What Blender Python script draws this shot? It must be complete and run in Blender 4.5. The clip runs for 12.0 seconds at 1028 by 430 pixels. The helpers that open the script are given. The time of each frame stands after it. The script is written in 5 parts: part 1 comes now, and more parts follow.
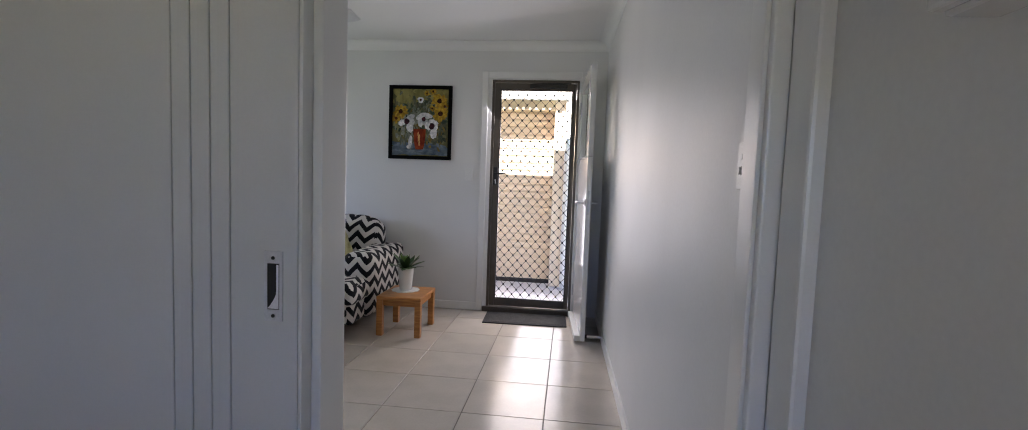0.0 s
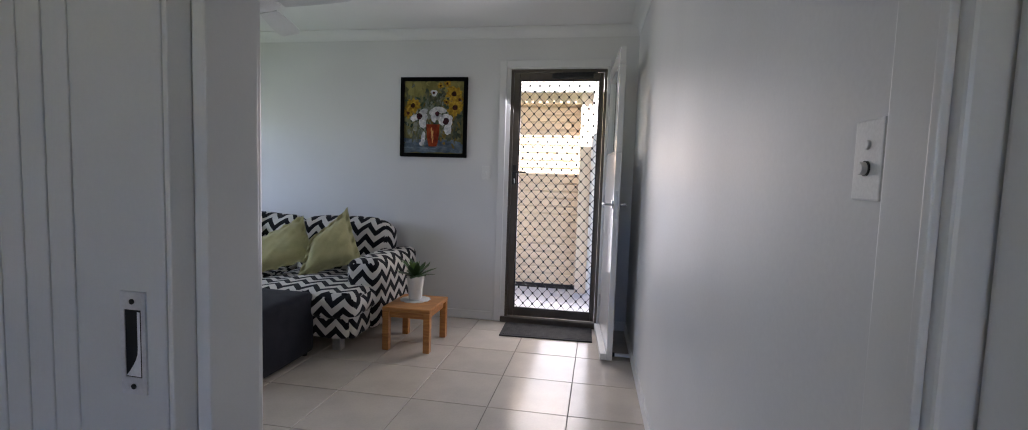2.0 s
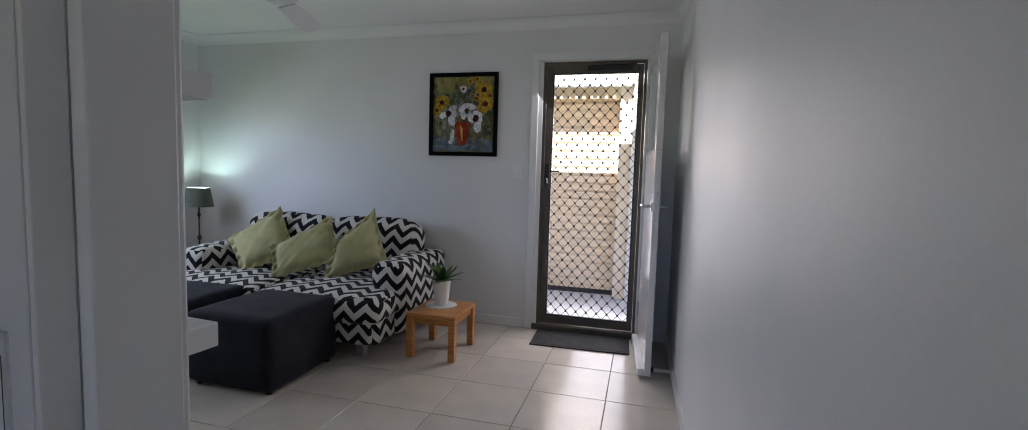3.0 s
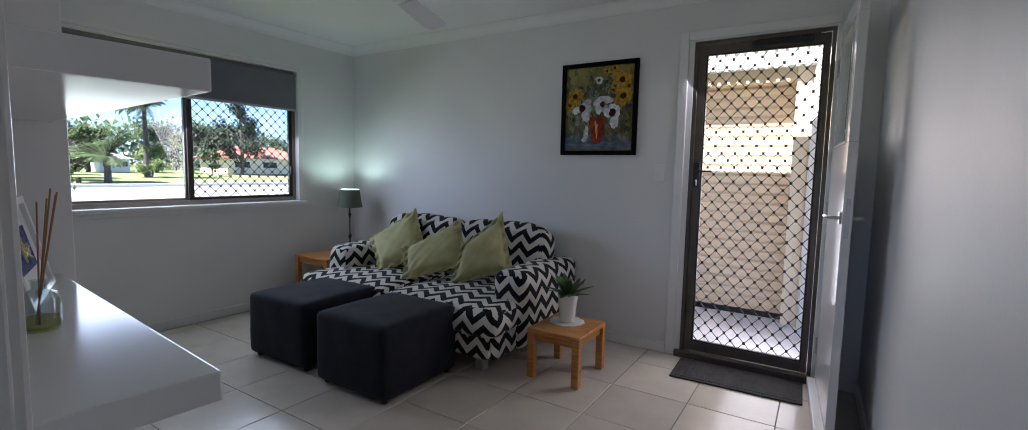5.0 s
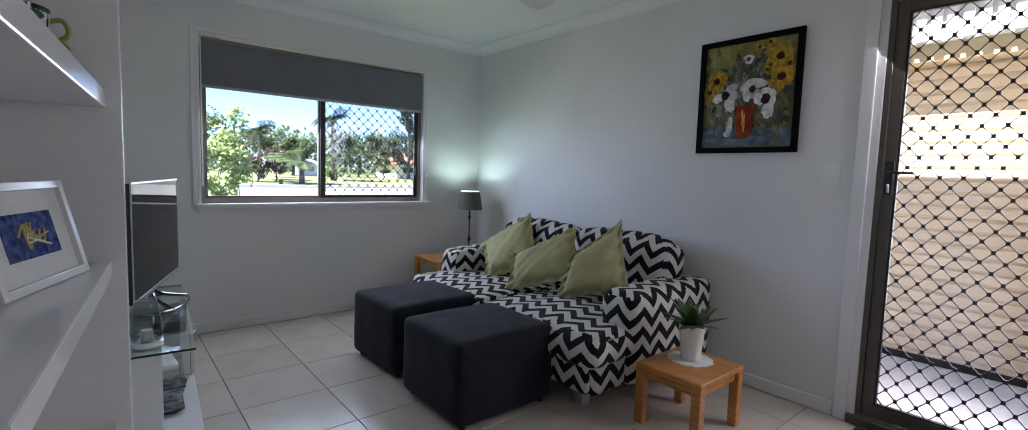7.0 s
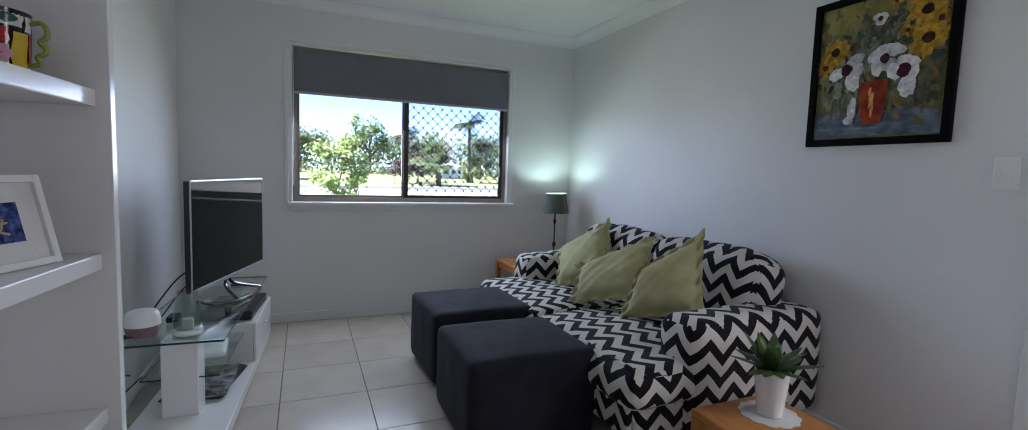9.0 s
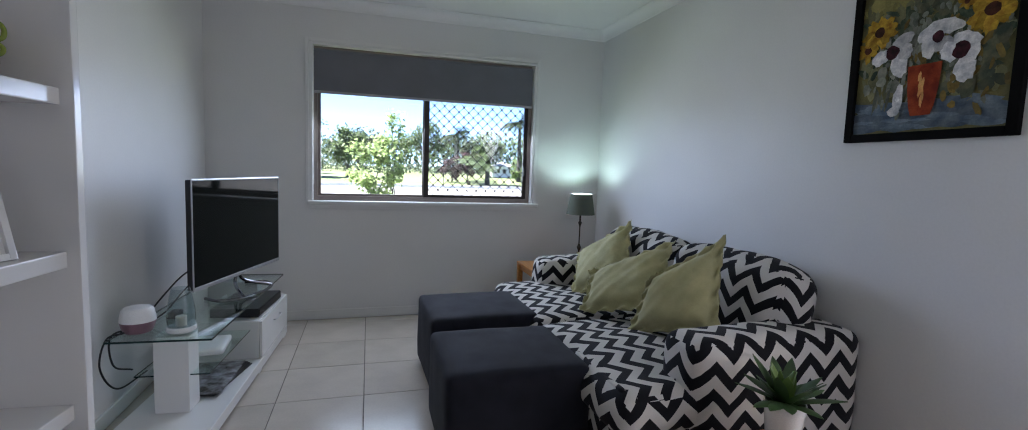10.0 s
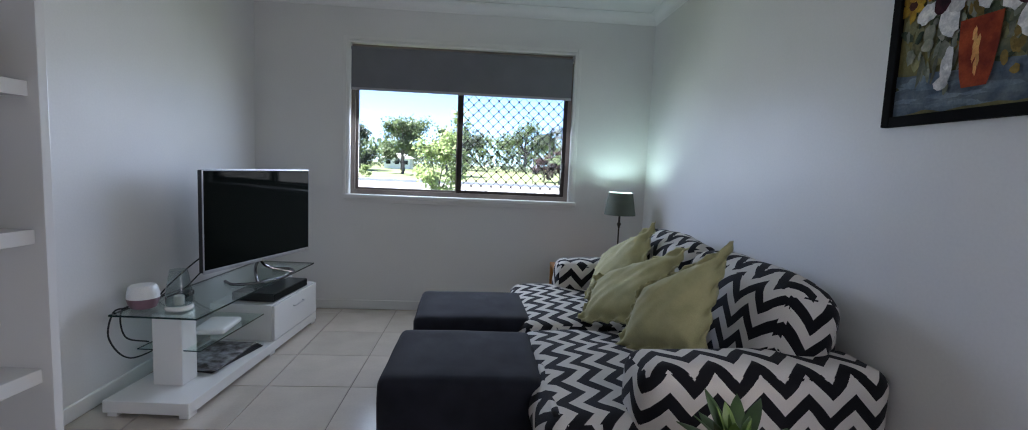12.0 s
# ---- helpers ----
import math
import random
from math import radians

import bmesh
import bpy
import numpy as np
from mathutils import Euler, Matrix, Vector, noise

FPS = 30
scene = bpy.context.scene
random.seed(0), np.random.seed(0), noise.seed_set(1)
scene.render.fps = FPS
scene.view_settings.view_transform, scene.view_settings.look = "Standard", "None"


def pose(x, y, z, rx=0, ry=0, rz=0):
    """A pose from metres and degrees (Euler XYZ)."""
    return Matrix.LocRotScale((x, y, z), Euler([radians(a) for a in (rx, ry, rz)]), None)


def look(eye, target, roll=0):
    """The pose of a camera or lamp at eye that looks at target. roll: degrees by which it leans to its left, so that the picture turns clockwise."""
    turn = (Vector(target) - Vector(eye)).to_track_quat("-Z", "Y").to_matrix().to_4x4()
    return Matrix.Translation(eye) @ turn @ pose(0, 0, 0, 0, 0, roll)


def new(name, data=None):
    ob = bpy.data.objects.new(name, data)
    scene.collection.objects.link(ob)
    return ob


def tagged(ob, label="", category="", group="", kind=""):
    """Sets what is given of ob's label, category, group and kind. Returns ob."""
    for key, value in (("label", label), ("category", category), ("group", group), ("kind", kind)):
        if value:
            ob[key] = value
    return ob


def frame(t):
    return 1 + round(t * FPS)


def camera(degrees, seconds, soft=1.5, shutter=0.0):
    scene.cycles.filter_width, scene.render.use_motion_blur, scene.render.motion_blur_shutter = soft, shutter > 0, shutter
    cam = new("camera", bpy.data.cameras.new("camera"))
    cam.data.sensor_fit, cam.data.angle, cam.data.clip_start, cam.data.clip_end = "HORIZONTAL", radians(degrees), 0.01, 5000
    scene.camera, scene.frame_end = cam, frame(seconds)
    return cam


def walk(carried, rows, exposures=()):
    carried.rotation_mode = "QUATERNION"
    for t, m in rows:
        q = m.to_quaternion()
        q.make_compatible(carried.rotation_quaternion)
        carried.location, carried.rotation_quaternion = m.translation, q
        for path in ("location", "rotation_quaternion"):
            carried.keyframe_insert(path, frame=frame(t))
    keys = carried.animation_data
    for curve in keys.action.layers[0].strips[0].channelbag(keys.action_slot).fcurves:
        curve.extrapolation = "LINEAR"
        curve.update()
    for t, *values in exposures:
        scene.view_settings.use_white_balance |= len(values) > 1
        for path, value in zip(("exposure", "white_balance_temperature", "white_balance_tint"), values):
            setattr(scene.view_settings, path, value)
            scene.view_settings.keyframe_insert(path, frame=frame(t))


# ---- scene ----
cam = camera(92.8, 12.0, soft=0.9)
PATH = [
    (0, (0.082, -0.069, 1.204), (-0.137, 1.914, 1.064), 2.06),
    (0.5, (0.077, 0.026, 1.217), (-0.151, 2.007, 1.070), 1.99),
    (1, (0.073, 0.124, 1.228), (-0.175, 2.103, 1.077), 1.96),
    (1.5, (0.093, 0.212, 1.222), (-0.194, 2.186, 1.070), 1.94),
    (2, (0.115, 0.314, 1.216), (-0.225, 2.279, 1.064), 1.84),
    (2.5, (0.135, 0.426, 1.216), (-0.272, 2.378, 1.061), 1.88),
    (3, (0.146, 0.537, 1.222), (-0.358, 2.466, 1.061), 1.71),
    (5, (0.130, 0.940, 1.242), (-0.932, 2.625, 1.061), 1.25),
    (5.5, (0.100, 1.066, 1.227), (-1.084, 2.669, 1.056), 1.54),
    (6, (0.081, 1.187, 1.209), (-1.230, 2.689, 1.046), 1.71),
    (6.5, (0.075, 1.306, 1.202), (-1.348, 2.701, 1.039), 1.75),
    (7, (0.070, 1.438, 1.199), (-1.457, 2.719, 1.034), 1.84),
    (9, (0.086, 2.033, 1.193), (-1.745, 2.822, 1.023), 1.89),
    (9.5, (0.065, 2.197, 1.197), (-1.809, 2.873, 1.022), 1.95),
    (10, (0.040, 2.358, 1.202), (-1.869, 2.929, 1.022), 1.99),
    (10.5, (0.026, 2.514, 1.199), (-1.910, 2.981, 1.017), 2.08),
    (11, (0.013, 2.682, 1.195), (-1.946, 3.038, 1.006), 2.13),
    (11.5, (-0.005, 2.844, 1.195), (-1.980, 3.095, 1.003), 2.25),
    (12, (-0.029, 2.994, 1.187), (-2.015, 3.129, 0.993), 2.49),
]
walk(cam, [(t, look(eye, target, roll)) for t, eye, target, roll in PATH],
     exposures=[(0, 3.0, 6450, 20), (2.5, 2.78, 6250, 19), (5, 2.45, 6150, 19), (6.5, 2.65, 6150, 19), (9, 2.85, 6050, 20), (12, 2.78, 6050, 19)])

# ---- light ----
world = bpy.data.worlds.new("sky")
scene.world = world
world.use_nodes = True
wn, wl = world.node_tree.nodes, world.node_tree.links
sky = wn.new("ShaderNodeTexSky")
sky.sky_type = "NISHITA"
sky.sun_disc = False
sky.sun_elevation, sky.sun_rotation = radians(58), radians(195)
sky.altitude, sky.air_density, sky.dust_density, sky.ozone_density = 20, 0.35, 0.05, 3.5
wn["Background"].inputs["Strength"].default_value = 0.10
wl.new(sky.outputs[0], wn["Background"].inputs["Color"])

sun = new("sun", bpy.data.lights.new("sun", "SUN"))
sun.data.energy, sun.data.angle, sun.data.color = 5.0, radians(0.5), (1.0, 0.95, 0.87)
sun.matrix_world = look((0, 0, 30), (0.14 * 30, 0.52 * 30, 30 - 0.87 * 30))


def area(name, m, w, h, power, color):
    lamp = new(name, bpy.data.lights.new(name, "AREA"))
    lamp.data.shape, lamp.data.size, lamp.data.size_y = "RECTANGLE", w, h
    lamp.data.energy, lamp.data.color = power, color
    lamp.matrix_world = m
    return lamp


area("window_daylight", look((-4.17, 2.82, 1.36), (-2.9, 2.78, -0.1)), 1.6, 0.85, 4.1, (0.78, 0.89, 1.0))
area("door_daylight", look((-0.27, 4.62, 1.1), (-1.3, 2.6, -0.3)), 0.7, 1.8, 3.2, (0.97, 0.97, 1.0))
bulb = new("lamp_bulb", bpy.data.lights.new("lamp_bulb", "POINT"))
bulb.data.energy, bulb.data.shadow_soft_size, bulb.data.color = 0.9, 0.02, (0.66, 1.0, 0.88)
bulb.location = (-3.69, 4.05, 0.97)


# ---- materials ----
def material(name, col, rough=0.5, metal=0.0, var=0.08, scale=6.0, grain=0.04, gscale=220.0, bump=0.06, col2=None, spec=0.5, sheen=0.0, coat=0.0, wear=0.0):
    """A surface with variation at two scales, in metres of the object's own space, and a fine relief."""
    m = bpy.data.materials.new(name)
    m.use_nodes = True
    n, l = m.node_tree.nodes, m.node_tree.links
    b = n["Principled BSDF"]
    co = n.new("ShaderNodeTexCoord").outputs["Object"]
    big, fine = n.new("ShaderNodeTexNoise"), n.new("ShaderNodeTexNoise")
    big.inputs["Scale"].default_value, big.inputs["Detail"].default_value = scale, 4
    fine.inputs["Scale"].default_value, fine.inputs["Detail"].default_value = gscale, 3
    l.new(co, big.inputs["Vector"])
    l.new(co, fine.inputs["Vector"])
    ramp = n.new("ShaderNodeMix")
    ramp.data_type = "RGBA"
    c2 = col2 or tuple(max(0.0, c * (1 - 2 * var)) for c in col)
    ramp.inputs["A"].default_value, ramp.inputs["B"].default_value = (*col, 1), (*c2, 1)
    sharp = n.new("ShaderNodeMapRange")
    sharp.inputs["From Min"].default_value, sharp.inputs["From Max"].default_value = 0.35, 0.7
    l.new(big.outputs["Fac"], sharp.inputs["Value"])
    l.new(sharp.outputs["Result"], ramp.inputs["Factor"])
    g = n.new("ShaderNodeMix")
    g.data_type, g.blend_type = "RGBA", "MULTIPLY"
    g.inputs["Factor"].default_value = grain * 6
    l.new(ramp.outputs["Result"], g.inputs["A"])
    l.new(fine.outputs["Fac"], g.inputs["B"])
    gain = n.new("ShaderNodeMix")
    gain.data_type, gain.blend_type = "RGBA", "MULTIPLY"
    gain.inputs["Factor"].default_value = 1
    k = 1 + grain * 3
    gain.inputs["B"].default_value = (k, k, k, 1)
    l.new(g.outputs["Result"], gain.inputs["A"])
    l.new(gain.outputs["Result"], b.inputs["Base Color"])
    rr = n.new("ShaderNodeMapRange")
    rr.inputs["To Min"].default_value, rr.inputs["To Max"].default_value = max(0.02, rough * 0.82), min(1, rough * 1.18)
    l.new(big.outputs["Fac"], rr.inputs["Value"])
    l.new(rr.outputs["Result"], b.inputs["Roughness"])
    bp = n.new("ShaderNodeBump")
    bp.inputs["Strength"].default_value, bp.inputs["Distance"].default_value = bump, 0.002
    l.new(fine.outputs["Fac"], bp.inputs["Height"])
    l.new(bp.outputs["Normal"], b.inputs["Normal"])
    b.inputs["Metallic"].default_value = metal
    b.inputs["Specular IOR Level"].default_value = spec
    b.inputs["Sheen Weight"].default_value = sheen
    b.inputs["Coat Weight"].default_value = coat
    b.inputs["Coat Roughness"].default_value = 0.1
    return m


def wood_material(name, col, col2, rough=0.4):
    m = material(name, col, rough, var=0.1, coat=0.15)
    n, l = m.node_tree.nodes, m.node_tree.links
    co = n.new("ShaderNodeTexCoord").outputs["Object"]
    mp = n.new("ShaderNodeMapping")
    mp.inputs["Scale"].default_value = (1.0, 9.0, 9.0)
    l.new(co, mp.inputs["Vector"])
    w = n.new("ShaderNodeTexNoise")
    w.inputs["Scale"].default_value, w.inputs["Detail"].default_value, w.inputs["Distortion"].default_value = 5, 6, 1.2
    l.new(mp.outputs["Vector"], w.inputs["Vector"])
    mx = n.new("ShaderNodeMix")
    mx.data_type = "RGBA"
    mx.inputs["A"].default_value, mx.inputs["B"].default_value = (*col, 1), (*col2, 1)
    mr = n.new("ShaderNodeMapRange")
    mr.inputs["From Min"].default_value, mr.inputs["From Max"].default_value = 0.38, 0.66
    l.new(w.outputs["Fac"], mr.inputs["Value"])
    l.new(mr.outputs["Result"], mx.inputs["Factor"])
    l.new(mx.outputs["Result"], n["Principled BSDF"].inputs["Base Color"])
    return m


def sheet_glass(name, tint=(0.97, 1.0, 0.98), gloss=0.9):
    """A clear pane: it lets light straight through and mirrors at a slant."""
    m = bpy.data.materials.new(name)
    m.use_nodes = True
    n, l = m.node_tree.nodes, m.node_tree.links
    out = n["Material Output"]
    n.remove(n["Principled BSDF"])
    tr, gl, mx, fr, pw, sc = (n.new("ShaderNode" + k) for k in ("BsdfTransparent", "BsdfGlossy", "MixShader", "LayerWeight", "Math", "Math"))
    tr.inputs["Color"].default_value = (*tint, 1)
    gl.inputs["Roughness"].default_value = 0.01
    gl.inputs["Color"].default_value = (gloss, gloss, gloss, 1)
    pw.operation, sc.operation = "POWER", "MULTIPLY_ADD"
    pw.inputs[1].default_value = 5
    sc.inputs[1].default_value, sc.inputs[2].default_value = 0.9, 0.04
    fr.inputs["Blend"].default_value = 0.5
    l.new(fr.outputs["Facing"], pw.inputs[0])
    l.new(pw.outputs[0], sc.inputs[0])
    l.new(sc.outputs[0], mx.inputs[0])
    l.new(tr.outputs[0], mx.inputs[1])
    l.new(gl.outputs[0], mx.inputs[2])
    l.new(mx.outputs[0], out.inputs["Surface"])
    return m


def chevron_material():
    """Black and off-white zigzag cotton, drawn on the cloth's own unrolled coordinates in metres."""
    m = material("chevron_cloth", (0.5, 0.48, 0.44), 0.92, bump=0.25, gscale=900, sheen=0.05, grain=0.05, spec=0.25)
    n, l = m.node_tree.nodes, m.node_tree.links
    b = n["Principled BSDF"]
    uv = n.new("ShaderNodeTexCoord").outputs["UV"]
    wob = n.new("ShaderNodeTexNoise")
    wob.inputs["Scale"].default_value, wob.inputs["Detail"].default_value = 5, 2
    l.new(uv, wob.inputs["Vector"])
    off = n.new("ShaderNodeVectorMath")
    off.operation = "MULTIPLY_ADD"
    off.inputs[1].default_value = (0.03, 0.03, 0)
    l.new(wob.outputs["Color"], off.inputs[0])
    l.new(uv, off.inputs[2])
    sep = n.new("ShaderNodeSeparateXYZ")
    l.new(off.outputs[0], sep.inputs[0])

    def calc(op, a, c):
        k = n.new("ShaderNodeMath")
        k.operation = op
        for i, v in enumerate((a, c)):
            if isinstance(v, (int, float)):
                k.inputs[i].default_value = v
            else:
                l.new(v, k.inputs[i])
        return k.outputs[0]

    zig = calc("PINGPONG", sep.outputs["X"], 0.073)
    v = calc("ADD", sep.outputs["Y"], zig)
    stripe = calc("FLOORED_MODULO", v, 0.100)
    edge = n.new("ShaderNodeMapRange")
    edge.inputs["From Min"].default_value, edge.inputs["From Max"].default_value = 0.049, 0.0515
    l.new(stripe, edge.inputs["Value"])
    mx = n.new("ShaderNodeMix")
    mx.data_type = "RGBA"
    mx.inputs["A"].default_value, mx.inputs["B"].default_value = (0.007, 0.007, 0.010, 1), (0.74, 0.71, 0.66, 1)
    l.new(edge.outputs["Result"], mx.inputs["Factor"])
    weave = n.new("ShaderNodeTexNoise")
    weave.inputs["Scale"].default_value = 700
    l.new(uv, weave.inputs["Vector"])
    dim = n.new("ShaderNodeMix")
    dim.data_type, dim.blend_type = "RGBA", "MULTIPLY"
    dim.inputs["Factor"].default_value = 0.35
    l.new(mx.outputs["Result"], dim.inputs["A"])
    l.new(weave.outputs["Fac"], dim.inputs["B"])
    l.new(dim.outputs["Result"], b.inputs["Base Color"])
    return m


def emitter(name, col, strength):
    m = bpy.data.materials.new(name)
    m.use_nodes = True
    b = m.node_tree.nodes["Principled BSDF"]
    b.inputs["Base Color"].default_value = (*col, 1)
    b.inputs["Emission Color"].default_value = (*col, 1)
    b.inputs["Emission Strength"].default_value = strength
    return m


WALL = material("wall_paint", (0.75, 0.745, 0.735), 0.48, var=0.035, scale=1.3, grain=0.015, gscale=100, bump=0.08)
TRIM = material("gloss_trim_paint", (0.77, 0.765, 0.75), 0.3, var=0.03, scale=3, grain=0.01, bump=0.04)
DOOR_PAINT = material("satin_door_paint", (0.70, 0.70, 0.70), 0.32, var=0.03, scale=2.2, grain=0.01, bump=0.05)
CEILING = material("ceiling_paint", (0.84, 0.84, 0.83), 0.85, var=0.02, scale=1.2, grain=0.02, gscale=160, bump=0.1)
GROUT = material("grout", (0.20, 0.18, 0.16), 0.9, var=0.2, scale=20, bump=0.3)
BRONZE = material("bronze_aluminium", (0.115, 0.098, 0.08), 0.42, metal=0.55, var=0.08, scale=12, bump=0.02)
WINDOW_BRONZE = material("window_bronze", (0.24, 0.20, 0.175), 0.4, metal=0.35, var=0.08, scale=12, bump=0.02)
BLACK_METAL = material("black_powder_coat", (0.012, 0.011, 0.011), 0.45, var=0.1, bump=0.05)
STEEL = material("brushed_steel", (0.56, 0.56, 0.58), 0.3, metal=0.75, var=0.08, scale=30, bump=0.04)
CHROME = material("chrome", (0.75, 0.75, 0.77), 0.08, metal=1.0, var=0.02, bump=0.0)
WHITE_GLOSS = material("white_gloss_board", (0.80, 0.80, 0.79), 0.15, var=0.02, scale=2, grain=0.005, bump=0.01)
WHITE_PLASTIC = material("white_plastic", (0.78, 0.78, 0.76), 0.35, var=0.02, bump=0.01)
CERAMIC = material("white_ceramic", (0.80, 0.80, 0.78), 0.18, var=0.02, scale=9, bump=0.01)
CHARCOAL = material("charcoal_upholstery", (0.013, 0.0145, 0.022), 0.9, var=0.15, scale=9, grain=0.08, gscale=700, bump=0.35, sheen=0.05, spec=0.25)
OLIVE = material("olive_linen", (0.53, 0.50, 0.255), 0.95, var=0.10, scale=14, grain=0.09, gscale=420, bump=0.6, sheen=0.15)
CHEVRON = chevron_material()
PINE = wood_material("honey_pine", (0.52, 0.225, 0.055), (0.36, 0.135, 0.03), 0.35)
RUBBER = material("black_rubber_mat", (0.022, 0.021, 0.021), 0.85, var=0.25, scale=30, gscale=500, bump=0.5)
BLIND = material("grey_blind_cloth", (0.17, 0.175, 0.195), 0.9, var=0.05, scale=5, gscale=900, bump=0.2)
SCREEN = material("screen_glass", (0.004, 0.006, 0.005), 0.06, var=0.05, bump=0.0, spec=0.14)
BLACK_PLASTIC = material("black_plastic", (0.014, 0.014, 0.015), 0.3, var=0.1, bump=0.03)
CABLE = material("cable_rubber", (0.010, 0.010, 0.011), 0.5, bump=0.02)
PANE = sheet_glass("window_glass")
TABLE_GLASS = sheet_glass("table_glass", (0.90, 0.965, 0.945), 0.95)
GLASS_EDGE = material("glass_edge", (0.01, 0.035, 0.03), 0.1, var=0.2, bump=0.0)
CLEAR = sheet_glass("clear_glass", (0.86, 0.90, 0.90), 0.95)
LEAF = material("succulent_leaf", (0.05, 0.10, 0.028), 0.4, col2=(0.028, 0.055, 0.018), scale=18, bump=0.1)
SHADE = material("sage_lamp_shade", (0.115, 0.132, 0.10), 0.9, var=0.06, gscale=700, bump=0.3)
SOIL = material("soil", (0.03, 0.022, 0.016), 0.95, bump=0.5)


def tile_material():
    """Glazed cream floor tile with soft cloudy shading; each one a little different."""
    m = material("cream_floor_tile", (0.60, 0.54, 0.465), 0.2, col2=(0.53, 0.475, 0.41), scale=5, grain=0.02, gscale=90, bump=0.05)
    n, l = m.node_tree.nodes, m.node_tree.links
    b = n["Principled BSDF"]
    rnd = n.new("ShaderNodeObjectInfo").outputs["Random"]
    mr = n.new("ShaderNodeMapRange")
    mr.inputs["To Min"].default_value, mr.inputs["To Max"].default_value = 0.92, 1.06
    l.new(rnd, mr.inputs["Value"])
    mx = n.new("ShaderNodeMix")
    mx.data_type, mx.blend_type = "RGBA", "MULTIPLY"
    mx.inputs["Factor"].default_value = 1
    l.new(b.inputs["Base Color"].links[0].from_socket, mx.inputs["A"])
    l.new(mr.outputs["Result"], mx.inputs["B"])
    l.new(mx.outputs["Result"], b.inputs["Base Color"])
    return m


TILE = tile_material()


# ---- mesh helpers ----
def box(bm, x0, x1, y0, y1, z0, z1):
    v = [bm.verts.new(p) for p in ((x0, y0, z0), (x1, y0, z0), (x1, y1, z0), (x0, y1, z0), (x0, y0, z1), (x1, y0, z1), (x1, y1, z1), (x0, y1, z1))]
    for f in ((0, 3, 2, 1), (4, 5, 6, 7), (0, 1, 5, 4), (1, 2, 6, 5), (2, 3, 7, 6), (3, 0, 4, 7)):
        bm.faces.new([v[i] for i in f])
    return v


def bevelled(bm, r, seg=2):
    bmesh.ops.bevel(bm, geom=bm.edges[:], offset=r, segments=seg, profile=0.6, affect="EDGES")
    return bm


def one_box(x0, x1, y0, y1, z0, z1, r=0.0, seg=2):
    bm = bmesh.new()
    box(bm, x0, x1, y0, y1, z0, z1)
    return bevelled(bm, r, seg) if r else bm


def lathe(profile, seg=28, bm=None, at=(0, 0)):
    """Turns (radius, height) pairs round the z axis."""
    bm = bm or bmesh.new()
    rings = [[bm.verts.new((at[0] + max(r, 1e-4) * math.cos(2 * math.pi * i / seg), at[1] + max(r, 1e-4) * math.sin(2 * math.pi * i / seg), z)) for i in range(seg)] for r, z in profile]
    for a, b in zip(rings, rings[1:]):
        for i in range(seg):
            bm.faces.new((a[i], a[(i + 1) % seg], b[(i + 1) % seg], b[i]))
    if profile[0][0] > 1e-3:
        bm.faces.new(rings[0][::-1])
    if profile[-1][0] > 1e-3:
        bm.faces.new(rings[-1])
    return bm


def tube(points, r, seg=8, bm=None):
    """A round bar along points; r is one radius or one for each point."""
    bm = bm or bmesh.new()
    pts = [Vector(p) for p in points]
    rs = r if isinstance(r, (list, tuple)) else [r] * len(pts)
    rings = []
    side = None
    for i, p in enumerate(pts):
        d = (pts[min(i + 1, len(pts) - 1)] - pts[max(i - 1, 0)]).normalized()
        if side is None:
            side = d.orthogonal().normalized()
        side = (side - d * side.dot(d)).normalized()
        up = d.cross(side)
        rings.append([bm.verts.new(p + rs[i] * (math.cos(2 * math.pi * k / seg) * side + math.sin(2 * math.pi * k / seg) * up)) for k in range(seg)])
    for a, b in zip(rings, rings[1:]):
        for k in range(seg):
            bm.faces.new((a[k], a[(k + 1) % seg], b[(k + 1) % seg], b[k]))
    bm.faces.new(rings[0][::-1])
    bm.faces.new(rings[-1])
    return bm


def smooth_path(points, n=8):
    """A curve through points."""
    p = [Vector(q) for q in points]
    p = [2 * p[0] - p[1]] + p + [2 * p[-1] - p[-2]]
    out = []
    for i in range(1, len(p) - 2):
        for k in range(n):
            t = k / n
            out.append(0.5 * (2 * p[i] + (p[i + 1] - p[i - 1]) * t + (2 * p[i - 1] - 5 * p[i] + 4 * p[i + 1] - p[i + 2]) * t * t + (3 * p[i] - p[i - 1] - 3 * p[i + 1] + p[i + 2]) * t ** 3))
    return out + [p[-2]]


